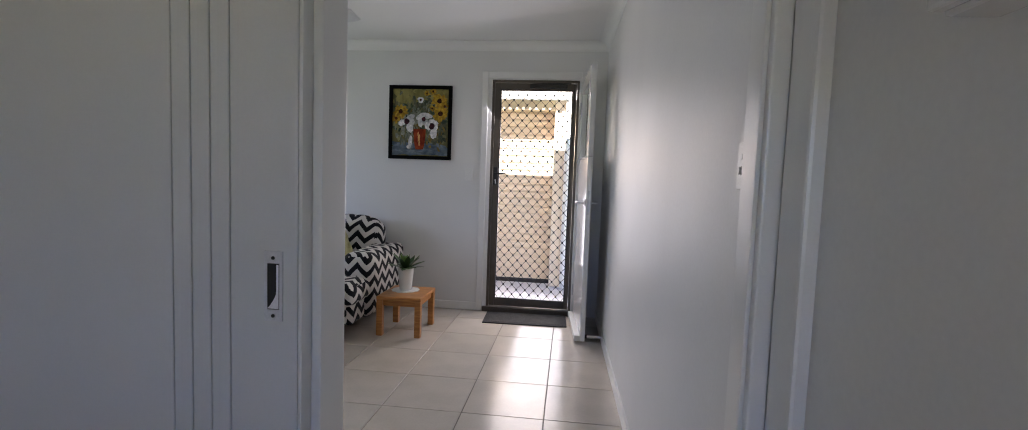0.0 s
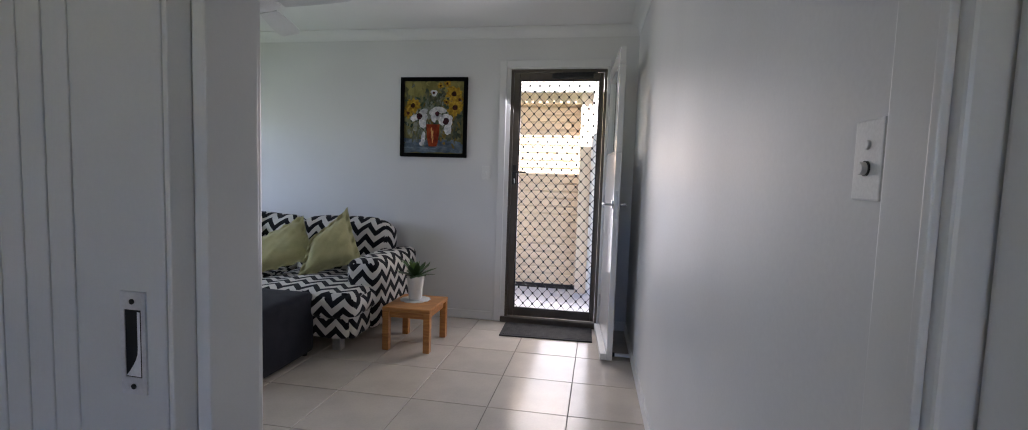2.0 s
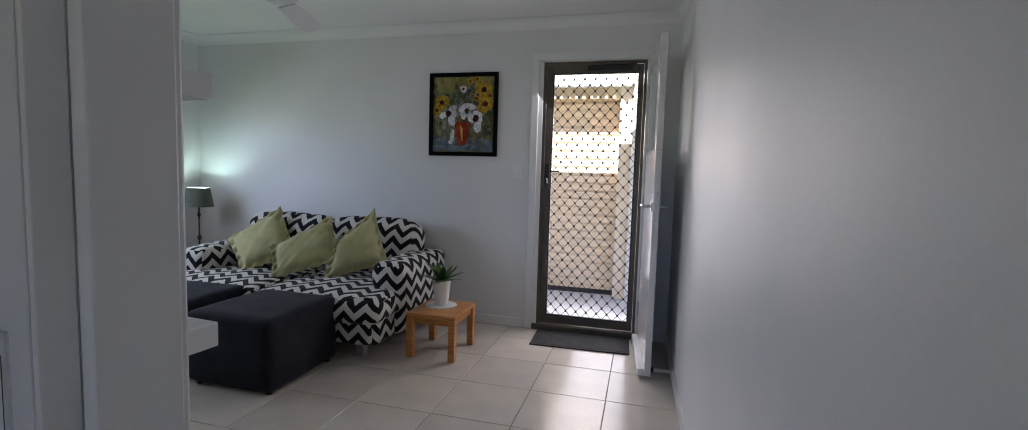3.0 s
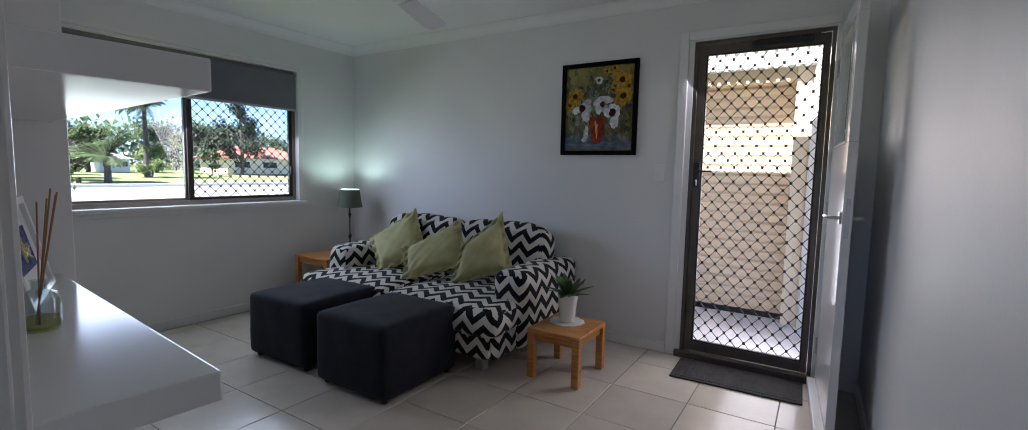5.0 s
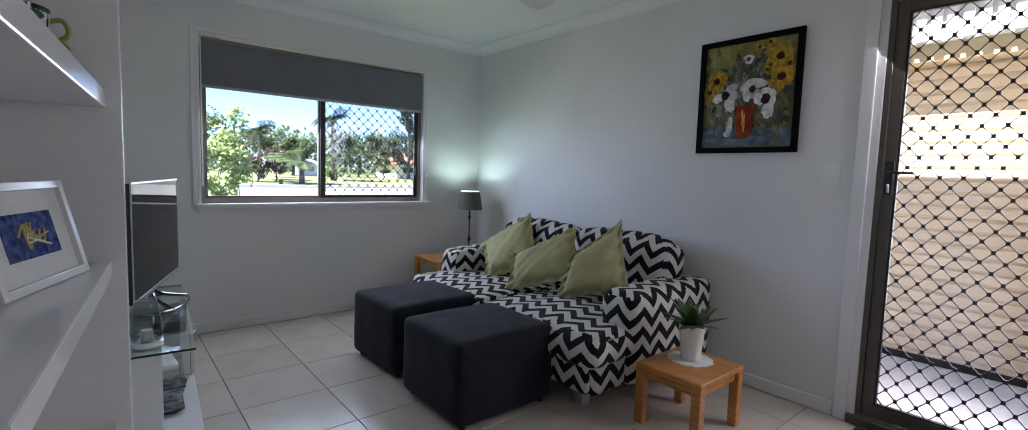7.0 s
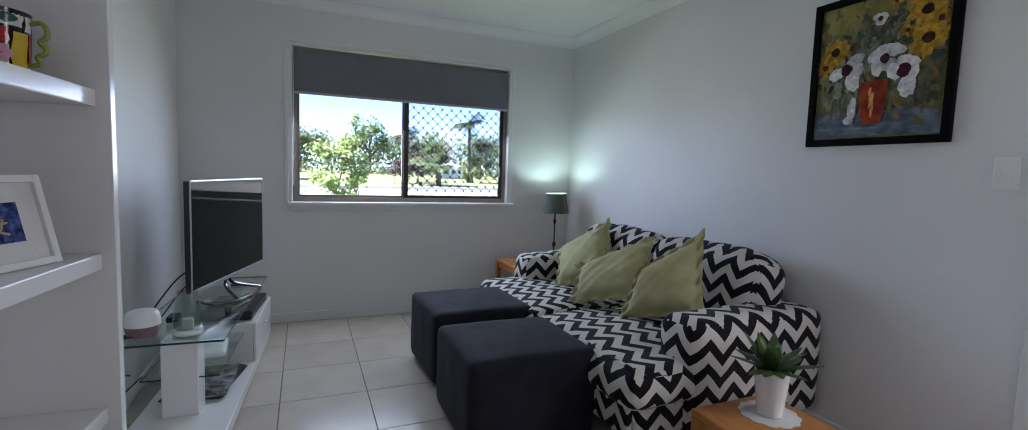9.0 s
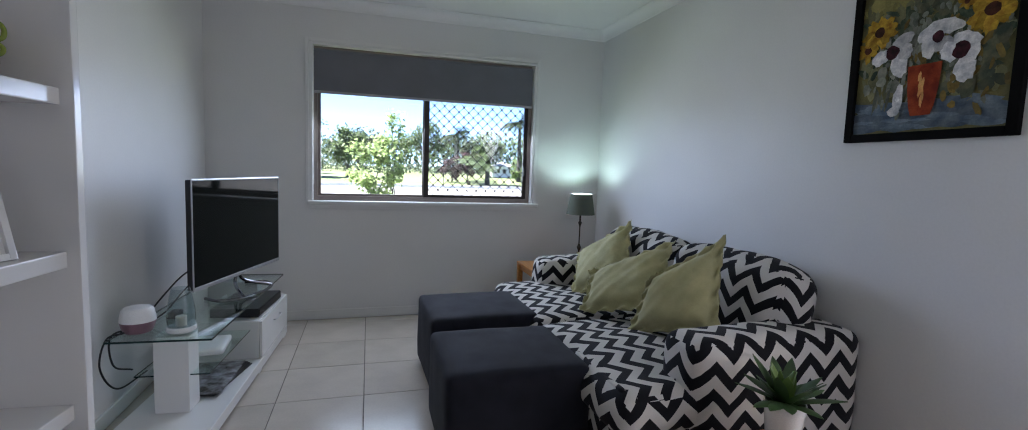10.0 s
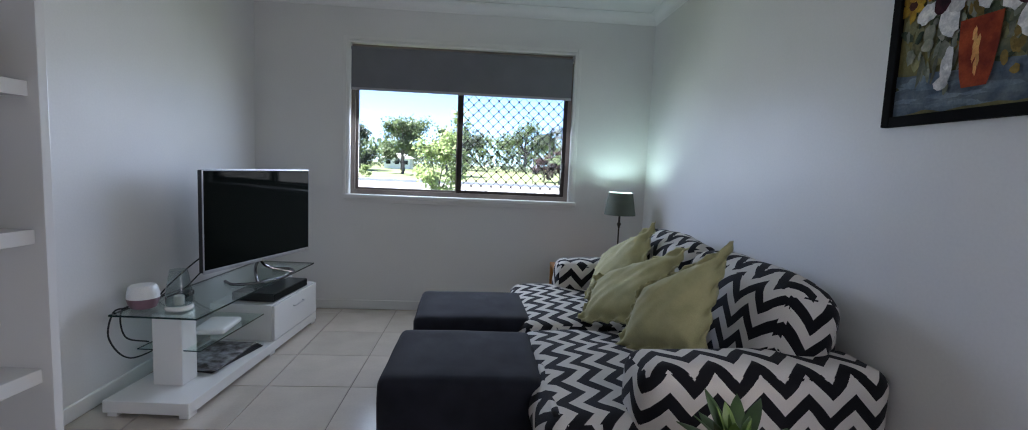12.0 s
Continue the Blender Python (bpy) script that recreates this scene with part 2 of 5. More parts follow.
def soft_box(size, r, cuts=10, puff=(0, 0, 0), lump=0.0, seed=0):
    """An upholstered block round the origin: rounded edges, sides that swell, a lumpy skin."""
    bm = bmesh.new()
    bmesh.ops.create_cube(bm, size=2)
    bmesh.ops.subdivide_edges(bm, edges=bm.edges[:], cuts=cuts, use_grid_fill=True)
    half = [s / 2 for s in size]
    for v in bm.verts:
        u = v.co.copy()
        # crowd the rows towards the edges
        w = [math.copysign(1 - (1 - abs(c)) ** 1.35, c) for c in u]
        p = Vector([w[i] * half[i] for i in range(3)])
        core = Vector([max(-(half[i] - r), min(half[i] - r, p[i])) for i in range(3)])
        d = p - core
        if d.length > 1e-6:
            p = core + d.normalized() * r
        for i in range(3):
            j, k = (i + 1) % 3, (i + 2) % 3
            s = (1 - w[j] ** 2) * (1 - w[k] ** 2)
            p[i] += puff[i] * s * (1 if w[i] > 0.98 else -1 if w[i] < -0.98 else w[i])
        if lump:
            p += lump * noise.noise_vector(p * 5 + Vector((seed, 0, 0)))
        v.co = p
    return bm


def moved(bm, m):
    bmesh.ops.transform(bm, matrix=m, verts=bm.verts[:])
    return bm


def unroll(bm, size, r, outer=0, shift=(0.0, 0.0)):
    """Lays cloth over a soft block in metres so that its pattern runs on over the edges.
    The pattern starts on the front, or on one side (outer -1 or 1) for an arm."""
    hx, hy, hz = (s / 2 for s in size)
    k = 0.586 * r
    lay = bm.loops.layers.uv.new("cloth")
    bm.normal_update()
    for f in bm.faces:
        n = f.normal
        ax = max(range(3), key=lambda i: abs(n[i]))
        for lo in f.loops:
            x, y, z = lo.vert.co
            if outer:
                run = hx - outer * x
                u, v = ((y, z), (-hy + k - run, z), (y, (hz - k + run) if n.z > 0 else (-hz + k - run)))[ax]
            else:
                run = y + hy
                u, v = ((math.copysign(hx - k + run, n.x), z), (x, z), (x, (hz - k + run) if n.z > 0 else (-hz + k - run)))[ax]
            lo[lay].uv = (u + shift[0], v + shift[1])
    return bm


def link(name, bm, mat, smooth=False):
    me = bpy.data.meshes.new(name)
    bmesh.ops.recalc_face_normals(bm, faces=bm.faces[:])
    bm.to_mesh(me)
    bm.free()
    me.materials.append(mat)
    if smooth:
        me.polygons.foreach_set("use_smooth", [True] * len(me.polygons))
        if smooth != "all":
            me.set_sharp_from_angle(angle=radians(38))
    return new(name, me)


def part(name, bm, mat, parent, label="", smooth=False):
    ob = link(name, bm, mat, smooth)
    ob.parent = parent
    return tagged(ob, label)


def thing(name, at, label, category, group="", turn=0.0):
    ob = new(name)
    ob.empty_display_size = 0.05
    ob.matrix_basis = pose(*at, 0, 0, turn)
    return tagged(ob, label, category, group)


def structure(name, bm, mat, label, category, smooth=False):
    return tagged(link(name, bm, mat, smooth), label, category, kind="structure")


def boxes(*rows):
    bm = bmesh.new()
    for r in rows:
        box(bm, *r)
    return bm

# ---- the room's shell ----
XW, XE, YN, YS, YH, ZC = -3.95, 0.42, 4.32, 1.24, 1.05, 2.42
T = 0.11
structure("wall_north", boxes((XW - T, -0.682, YN, YN + T, -0.1, ZC + 0.1), (0.170, XE + T, YN, YN + T, -0.1, ZC + 0.1), (-0.682, 0.170, YN, YN + T, 2.125, ZC + 0.1)), WALL, "off-white painted wall round the front door", "wall")
structure("wall_west", boxes((XW - T, XW, 1.0, 1.93, -0.1, ZC + 0.1), (XW - T, XW, 3.71, YN, -0.1, ZC + 0.1), (XW - T, XW, 1.93, 3.71, -0.1, 0.90), (XW - T, XW, 1.93, 3.71, 2.10, ZC + 0.1)), WALL, "off-white painted wall with a wide sliding window", "wall")
structure("wall_south", boxes((XW, -1.888, YS - T, YS, -0.1, ZC + 0.1)), WALL, "off-white painted wall behind the television", "wall")
structure("wall_hall_side", boxes((-2.3, -0.475, 0.945, YH, -0.1, ZC + 0.1), (-0.475, 0.40, 0.80, YH - 0.06, 2.16, ZC + 0.1)), WALL, "off-white painted wall beside the sliding hall door", "wall")
def east(y):
    """The face of the long side wall, which stands a degree out of square."""
    return 0.42 - 0.0175 * (y - 1.5)


def along_east(t0, t1, y0, y1, z0, z1):
    """A board on the long wall, t0 to t1 out of its face."""
    bm = bmesh.new()
    box(bm, 0, 1, y0, y1, z0, z1)
    for v in bm.verts:
        v.co.x = east(v.co.y) + (t0 if v.co.x < 0.5 else t1)
    return bm


structure("wall_east", along_east(0, T, -2.2, YN, -0.1, ZC + 0.1), WALL, "long off-white satin wall with soft sheen", "wall")
structure("wall_hall_west", boxes((-2.4, -2.3, -2.2, 1.05, -0.1, ZC + 0.1)), WALL, "plain off-white hall wall", "wall")
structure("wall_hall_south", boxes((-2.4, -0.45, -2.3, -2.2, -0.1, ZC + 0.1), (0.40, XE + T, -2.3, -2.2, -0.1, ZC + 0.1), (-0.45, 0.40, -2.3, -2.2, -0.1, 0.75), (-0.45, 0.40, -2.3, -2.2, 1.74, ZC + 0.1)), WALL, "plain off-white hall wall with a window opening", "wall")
structure("ceiling", boxes((XW - T, XE + T, -2.3, YN + T, ZC, ZC + 0.08)), CEILING, "flat white plasterboard ceiling", "ceiling")
structure("roof", boxes((-4.75, 1.4, -2.9, 4.96, ZC + 0.16, ZC + 0.26)), material("roof_metal", (0.35, 0.34, 0.33), 0.5, metal=0.3, bump=0.1), "grey roof with its eaves over the walls", "roof")


def cove(p, q, inward, z=ZC, s=0.075, n=6):
    """A coved plaster cornice from p to q; inward points into the room."""
    bm = bmesh.new()
    d = Vector((*inward, 0))
    prof = [(0, -s)] + [(s * 0.08 + (s * 0.92) * (1 - math.cos(a)), -s + s * 0.06 + (s * 0.88) * math.sin(a)) for a in [i * math.pi / 2 / n for i in range(n + 1)]] + [(s, 0), (0, 0)]
    rings = [[bm.verts.new(Vector((*e, z)) + d * u + Vector((0, 0, w))) for u, w in prof] for e in (p, q)]
    for i in range(len(prof)):
        j = (i + 1) % len(prof)
        bm.faces.new((rings[0][i], rings[0][j], rings[1][j], rings[1][i]))
    return bm


for nm, p, q, d in (("cornice_north", (XW, YN), (XE, YN), (0, -1)), ("cornice_west", (XW, YS), (XW, YN), (1, 0)), ("cornice_south", (XW, YS), (-1.888, YS), (0, 1)), ("cornice_east", (east(0.9), 0.9), (east(YN), YN), (-1, 0)), ("cornice_hall", (-1.84, YH), (-0.475, YH), (0, 1))):
    structure(nm, cove(p, q, d, ZC - 0.001), CEILING, "white coved plaster cornice", "cornice", smooth=True)


def skirting(name, x0, x1, y0, y1, h=0.075):
    structure(name, one_box(x0, x1, y0, y1, 0.001, h, 0.004, 1), TRIM, "low white painted skirting board", "skirting")


skirting("baseboard_north", XW + 0.012, -0.731, YN - 0.012, YN + 0.002)
skirting("baseboard_north_b", 0.222, east(YN) - 0.003, YN - 0.012, YN + 0.002)
skirting("baseboard_west", XW - 0.002, XW + 0.012, YS, YN)
skirting("baseboard_south", XW + 0.012, -1.888, YS - 0.002, YS + 0.012)
structure("baseboard_east", along_east(-0.012, 0.002, 0.86, YN - 0.013, 0.001, 0.075), TRIM, "low white painted skirting board", "skirting")

DOOR_GLOSS = material("gloss_door_enamel", (0.76, 0.76, 0.75), 0.12, var=0.02, scale=2.2, grain=0.005, bump=0.03)
SATIN = material("satin_steel", (0.72, 0.72, 0.75), 0.4, metal=0.4, var=0.05, scale=40, bump=0.03)
# ---- hall door: lining, architraves and the sliding leaf ----
lin = thing("door_frame", (0, 0, 0), "white painted lining and architraves of the hall doorway", "door frame")
lin["kind"] = "structure"
part("jamb", one_box(-0.475, -0.452, 0.945, YH + 0.006, 0.002, 2.16, 0.003), TRIM, lin)
part("architrave", one_box(-0.53, -0.455, YH, YH + 0.018, 0.002, 2.2, 0.005), TRIM, lin)
part("jamb", one_box(0.386, 0.45, 0.745, 0.85, 0.002, 2.16, 0.004), TRIM, lin)
part("architrave", one_box(0.412, 0.45, 0.66, 0.742, 0.002, 2.2, 0.006), TRIM, lin)
part("stop_bead", one_box(0.378, 0.386, 0.76, 0.772, 0.002, 2.16, 0.002), TRIM, lin)
part("head", one_box(-0.45, 0.40, 0.80, YH - 0.06, 2.13, 2.158, 0.003), TRIM, lin)

leaf = thing("sliding_door", (0, 0, 0), "white satin sliding door with four vertical grooves, slid open", "door")
edges = [-1.62, -0.772, -0.727, -0.682, -0.637, -0.482]
for a, b in zip(edges, edges[1:]):
    part("door_panel", one_box(a + 0.0012, b - 0.0012, 0.902, 0.938, 0.012, 2.12, 0.003, 2), DOOR_PAINT, leaf)
part("door_core", one_box(-1.615, -0.486, 0.909, 0.931, 0.014, 2.118), DOOR_PAINT, leaf)
LIP = material("bright_nickel", (0.86, 0.86, 0.90), 0.35, metal=0.2, var=0.03, bump=0.0)
pull = part("flush_pull", boxes((-0.557, -0.515, 0.8985, 0.902, 0.885, 0.910), (-0.557, -0.515, 0.8985, 0.902, 1.010, 1.036), (-0.557, -0.550, 0.8985, 0.902, 0.910, 1.010), (-0.522, -0.515, 0.8985, 0.902, 0.910, 1.010)), SATIN, leaf, "satin steel flush pull plate")
# The hollow's shade is put in as a flat black plate.
part("recess", one_box(-0.5495, -0.5225, 0.8995, 0.9015, 0.9105, 1.0095), BLACK_METAL, pull, "flat black plate for the shade in the recess")
lipb = bmesh.new()
rows = []
for i in range(13):
    u = i / 12
    z_ = 0.912 + 0.095 * u
    wide = 0.006 + 0.020 * max(0.0, 1 - u * 2.6) ** 1.6
    rows.append([lipb.verts.new((-0.5235, 0.8982, z_)), lipb.verts.new((-0.5235 - wide, 0.8994, z_))])
for p, q in zip(rows, rows[1:]):
    lipb.faces.new((p[0], p[1], q[1], q[0]))
part("finger_lip", lipb, LIP, pull, "curved chrome lip", True)
for z in (0.897, 1.022):
    part("screw", moved(lathe([(0.004, 0), (0.004, 0.0015)], 10), pose(-0.536, 0.8984, z, 90)), BLACK_METAL, pull)
part("leaf_edge_strip", one_box(-0.482, -0.474, 0.903, 0.944, 0.014, 2.12, 0.002), TRIM, leaf)

# white wall cabinet of the hall
cab = thing("meter_cupboard", (east(0.3), 0.404, 1.357), "shallow white wall cupboard on the hall wall", "cabinet", turn=1.0)
part("body", one_box(-0.045, 0.0, -0.55, 0.0, 0.0, 0.55, 0.004), WHITE_GLOSS, cab)
part("door", one_box(-0.062, -0.046, -0.547, -0.003, 0.003, 0.547, 0.004), WHITE_GLOSS, cab)

# dimmer plate
sw = thing("dimmer_switch", (east(0.957) - 0.001, 0.957, 1.25), "white switch plate with a round dimmer knob", "switch")
part("plate", one_box(-0.005, 0.001, -0.031, 0.031, -0.048, 0.048, 0.0025), WHITE_PLASTIC, sw)
part("button", moved(lathe([(0.006, 0), (0.006, 0.002), (0.005, 0.003), (0, 0.003)], 20), pose(-0.005, 0.0, 0.018, 0, -90)), WHITE_PLASTIC, sw, "", True)
part("knob", moved(lathe([(0.0075, 0), (0.0075, 0.007), (0.0068, 0.008), (0, 0.008)], 24), pose(-0.005, 0.0, -0.010, 0, -90)), WHITE_PLASTIC, sw, "white round knob", True)
part("knob_ring", moved(lathe([(0.0092, 0), (0.0092, 0.002), (0.0078, 0.002)], 24), pose(-0.0052, 0.0, -0.010, 0, -90)), BLACK_PLASTIC, sw, "dark ring", True)
sw2 = thing("light_switch", (-0.826, YN, 1.247), "small white light switch beside the door", "switch")
part("plate", one_box(-0.036, 0.036, -0.008, 0.001, -0.058, 0.058, 0.003), WHITE_PLASTIC, sw2)
part("rocker", one_box(-0.008, 0.008, -0.012, -0.008, -0.012, 0.012, 0.002), WHITE_PLASTIC, sw2)


# ---- front door ----
def grille(w, h, px, pz, r=0.0028, node=0.006):
    """Diamond security mesh in the x-z plane: flattened strands that touch at knots."""
    bm = bmesh.new()
    nx, nz = round(w / px), round(h / pz)
    px, pz = w / nx, h / nz
    for j in range(nz):
        for half in (1, -1):
            z0 = (j + 0.5) * pz
            pts = []
            for i in range(2 * nx + 1):
                pts.append((i * px / 2, 0, z0 + half * (pz / 2 if i % 2 else 0.0)))
            tube(pts, r, 4, bm)
    for j in range(2 * nz + 1):
        for i in range(2 * nx + 1):
            if (i + j) % 2 == 1:
                x, z = i * px / 2, j * pz / 2
                if 0 < x < w and 0 < z < h:
                    box(bm, x - node * 0.8, x + node * 0.8, -0.003, 0.003, z - node, z + node)
    return bm


fd = thing("door_frame_front", (0, 0, 0), "white painted frame of the front doorway", "door frame")
fd["kind"] = "structure"
part("jamb", one_box(-0.679, -0.636, YN - 0.004, YN + T, 0.02, 2.12, 0.003), TRIM, fd)
part("jamb", one_box(0.138, 0.168, YN - 0.004, YN + T, 0.02, 2.12, 0.003), TRIM, fd)
part("head", one_box(-0.636, 0.138, YN - 0.004, YN + T, 2.098, 2.122, 0.003), TRIM, fd)
part("architrave", one_box(-0.728, -0.670, YN - 0.018, YN - 0.003, 0.002, 2.165, 0.005), TRIM, fd)
part("architrave", one_box(0.160, 0.218, YN - 0.018, YN - 0.003, 0.002, 2.165, 0.005), TRIM, fd)
part("architrave", one_box(-0.669, 0.159, YN - 0.018, YN - 0.003, 2.108, 2.165, 0.005), TRIM, fd)
part("threshold", one_box(-0.668, 0.158, YN - 0.03, YN + T + 0.05, 0.001, 0.045, 0.006), BRONZE, fd, "dark aluminium threshold")

sd = thing("security_door", (0, YN + 0.03, 0), "bronze aluminium security door with black diamond mesh, closed", "door")
x0, x1, z0, z1 = -0.635, 0.137, 0.047, 2.095
part("outer_frame", boxes((x0, x0 + 0.022, -0.03, 0.02, z0, z1), (x1 - 0.022, x1, -0.03, 0.02, z0, z1), (x0 + 0.022, x1 - 0.022, -0.03, 0.02, z1 - 0.022, z1)), BRONZE, sd)
for nm, b in (("stile", (x0 + 0.024, x0 + 0.072, -0.022, 0.014, z0 + 0.006, z1 - 0.026)), ("stile", (x1 - 0.056, x1 - 0.024, -0.022, 0.014, z0 + 0.006, z1 - 0.026)), ("rail", (x0 + 0.072, x1 - 0.056, -0.021, 0.013, z0 + 0.006, z0 + 0.070)), ("rail", (x0 + 0.072, x1 - 0.056, -0.021, 0.013, z1 - 0.082, z1 - 0.026))):
    part(nm, one_box(*b, 0.004), BRONZE, sd)
gx0, gx1, gz0, gz1 = x0 + 0.072, x1 - 0.056, z0 + 0.070, z1 - 0.082
part("mesh_bead", boxes((gx0, gx0 + 0.009, -0.018, 0.004, gz0, gz1), (gx1 - 0.009, gx1, -0.018, 0.004, gz0, gz1), (gx0 + 0.009, gx1 - 0.009, -0.018, 0.004, gz0, gz0 + 0.009), (gx0 + 0.009, gx1 - 0.009, -0.018, 0.004, gz1 - 0.009, gz1)), BLACK_METAL, sd)
part("diamond_mesh", moved(grille(gx1 - gx0, gz1 - gz0, 0.083, 0.090, 0.0038, 0.0095), pose(gx0, -0.006, gz0)), BLACK_METAL, sd, "black diamond security mesh")
lk = part("lock", one_box(x0 + 0.032, x0 + 0.068, -0.034, -0.022, 1.16, 1.32, 0.004), BLACK_METAL, sd, "black lock case")
part("lever", tube([(x0 + 0.05, -0.034, 1.265), (x0 + 0.05, -0.06, 1.265), (x0 + 0.062, -0.066, 1.265), (x0 + 0.15, -0.066, 1.263)], 0.007, 8), BLACK_METAL, lk, "black lever handle", True)
part("lever", tube([(x0 + 0.05, -0.034, 1.205), (x0 + 0.05, -0.045, 1.205), (x0 + 0.055, -0.05, 1.19), (x0 + 0.055, -0.05, 1.17)], 0.005, 8), STEEL, lk, "snib", True)
cl = part("door_closer", one_box(-0.30, 0.03, -0.055, -0.024, 2.02, 2.058, 0.008), BLACK_METAL, sd, "dark door closer")
part("closer_arm", tube([(-0.28, -0.04, 2.06), (0.06, -0.045, 2.066)], 0.006, 8), BLACK_METAL, cl)

od = thing("front_door", (0.158, YN - 0.028, 0), "white gloss timber door with a glazed upper half, standing open", "door", turn=4.0)
L, DG0, DG1 = 0.725, 1.40, 1.965
part("lower_panel", one_box(0.0, 0.038, -L, 0.0, 0.018, DG0, 0.003), DOOR_GLOSS, od)
part("top_rail", one_box(0.0, 0.038, -L, 0.0, DG1, 2.075, 0.003), DOOR_GLOSS, od)
for y0_, y1_ in ((-L, -L + 0.10), (-0.10, 0.0)):
    part("stile", one_box(0.0005, 0.0375, y0_, y1_, DG0 + 0.001, DG1 - 0.001, 0.002), DOOR_GLOSS, od)
part("glazing_bead", boxes((-0.004, 0.042, -L + 0.10, -L + 0.112, DG0, DG1), (-0.004, 0.042, -0.112, -0.10, DG0, DG1), (-0.004, 0.042, -L + 0.112, -0.112, DG0, DG0 + 0.012), (-0.004, 0.042, -L + 0.112, -0.112, DG1 - 0.012, DG1)), DOOR_GLOSS, od)
door_pane = part("pane", one_box(0.016, 0.021, -L + 0.108, -0.108, DG0 + 0.008, DG1 - 0.008), PANE, od, "clear glass pane")
door_pane.visible_shadow = False
part("weather_strip", one_box(-0.042, 0.0, -L, -0.03, 0.02, 0.062, 0.004), WHITE_PLASTIC, od, "white draught strip")
fur = part("handle_rose", one_box(-0.008, 0.0, -L + 0.04, -L + 0.09, 1.03, 1.085, 0.003), STEEL, od, "brushed steel square rose")
part("lever", tube([(-0.006, -L + 0.065, 1.058), (-0.05, -L + 0.065, 1.058), (-0.055, -L + 0.075, 1.058), (-0.055, -L + 0.18, 1.058)], 0.008, 10), STEEL, fur, "", True)
fur2 = part("handle_rose", one_box(0.038, 0.046, -L + 0.04, -L + 0.09, 1.03, 1.085, 0.003), STEEL, od, "brushed steel square rose")
part("lever", tube([(0.044, -L + 0.065, 1.058), (0.085, -L + 0.065, 1.058), (0.09, -L + 0.075, 1.058), (0.09, -L + 0.18, 1.058)], 0.008, 10), STEEL, fur2, "", True)
part("latch_plate", one_box(0.01, 0.028, -L - 0.0015, -L + 0.001, 0.97, 1.15), STEEL, od)
for z in (0.25, 1.05, 1.85):
    part("hinge", tube([(-0.004, 0.006, z - 0.05), (-0.004, 0.006, z + 0.05)], 0.007, 8), STEEL, od, "", True)
ds = thing("door_stop", (east(3.66) - 0.012, 3.66, 0.03), "white skirting door stop with a rubber tip", "door stop")
part("rod", tube([(0, 0, 0), (-0.105, 0, 0)], 0.012, 12), WHITE_PLASTIC, ds, "", True)
part("tip", tube([(-0.105, 0, 0), (-0.125, 0, 0)], 0.014, 12), RUBBER, ds, "dark rubber tip", True)

mat_ = thing("door_mat", (-0.25, 4.115, 0), "black ribbed rubber mat before the front door", "mat", turn=2.0)
part("border", one_box(-0.355, 0.355, -0.175, 0.165, 0.001, 0.010, 0.003), RUBBER, mat_)
ribs = bmesh.new()
for i in range(44):
    x = -0.325 + i * 0.0149
    box(ribs, x, x + 0.008, -0.15, 0.14, 0.009, 0.0135)
part("ribs", ribs, RUBBER, mat_)

# ---- window ----
win = thing("window_1", (XW, 0, 0), "bronze aluminium sliding window with a mesh screen on one half", "window")
win["kind"] = "structure"
WY0, WY1, WZ0, WZ1, WM = 1.955, 3.69, 0.925, 2.08, 2.80
part("window_sill", one_box(-T, 0.045, WY0 - 0.035, WY1 + 0.06, 0.893, 0.925, 0.006), TRIM, win, "white painted sill")
part("sill_apron", one_box(-0.001, 0.016, WY0 - 0.02, WY1 + 0.045, 0.862, 0.892, 0.003), TRIM, win)
part("reveal", one_box(-T, 0.012, WY0 - 0.025, WY0, 0.925, WZ1 + 0.02, 0.003), TRIM, win)
part("reveal", one_box(-T, 0.012, WY1, WY1 + 0.02, 0.925, WZ1 + 0.02, 0.003), TRIM, win)
part("reveal", one_box(-T, 0.012, WY0, WY1, WZ1, WZ1 + 0.02, 0.003), TRIM, win)
for y0_, y1_ in ((WY0 - 0.052, WY0 - 0.0255), (WY1 + 0.0205, WY1 + 0.05)):
    part("architrave", one_box(-0.001, 0.014, y0_, y1_, 0.926, WZ1 + 0.05, 0.004), TRIM, win)
part("architrave", one_box(-0.001, 0.013, WY0 - 0.025, WY1 + 0.02, WZ1 + 0.022, WZ1 + 0.05, 0.004), TRIM, win)
part("window_frame", boxes((-0.10, -0.04, WY0, WY0 + 0.03, WZ0, WZ1), (-0.10, -0.04, WY1 - 0.03, WY1, WZ0, WZ1), (-0.10, -0.04, WY0 + 0.03, WY1 - 0.03, WZ0, WZ0 + 0.035), (-0.10, -0.04, WY0 + 0.03, WY1 - 0.03, WZ1 - 0.03, WZ1)), WINDOW_BRONZE, win)
s1 = part("sash", boxes((-0.095, -0.07, WM - 0.022, WM + 0.018, WZ0 + 0.035, WZ1 - 0.03), (-0.095, -0.07, WY0 + 0.03, WY0 + 0.05, WZ0 + 0.035, WZ1 - 0.03), (-0.095, -0.07, WY0 + 0.05, WM - 0.022, WZ0 + 0.035, WZ0 + 0.052)), WINDOW_BRONZE, win)
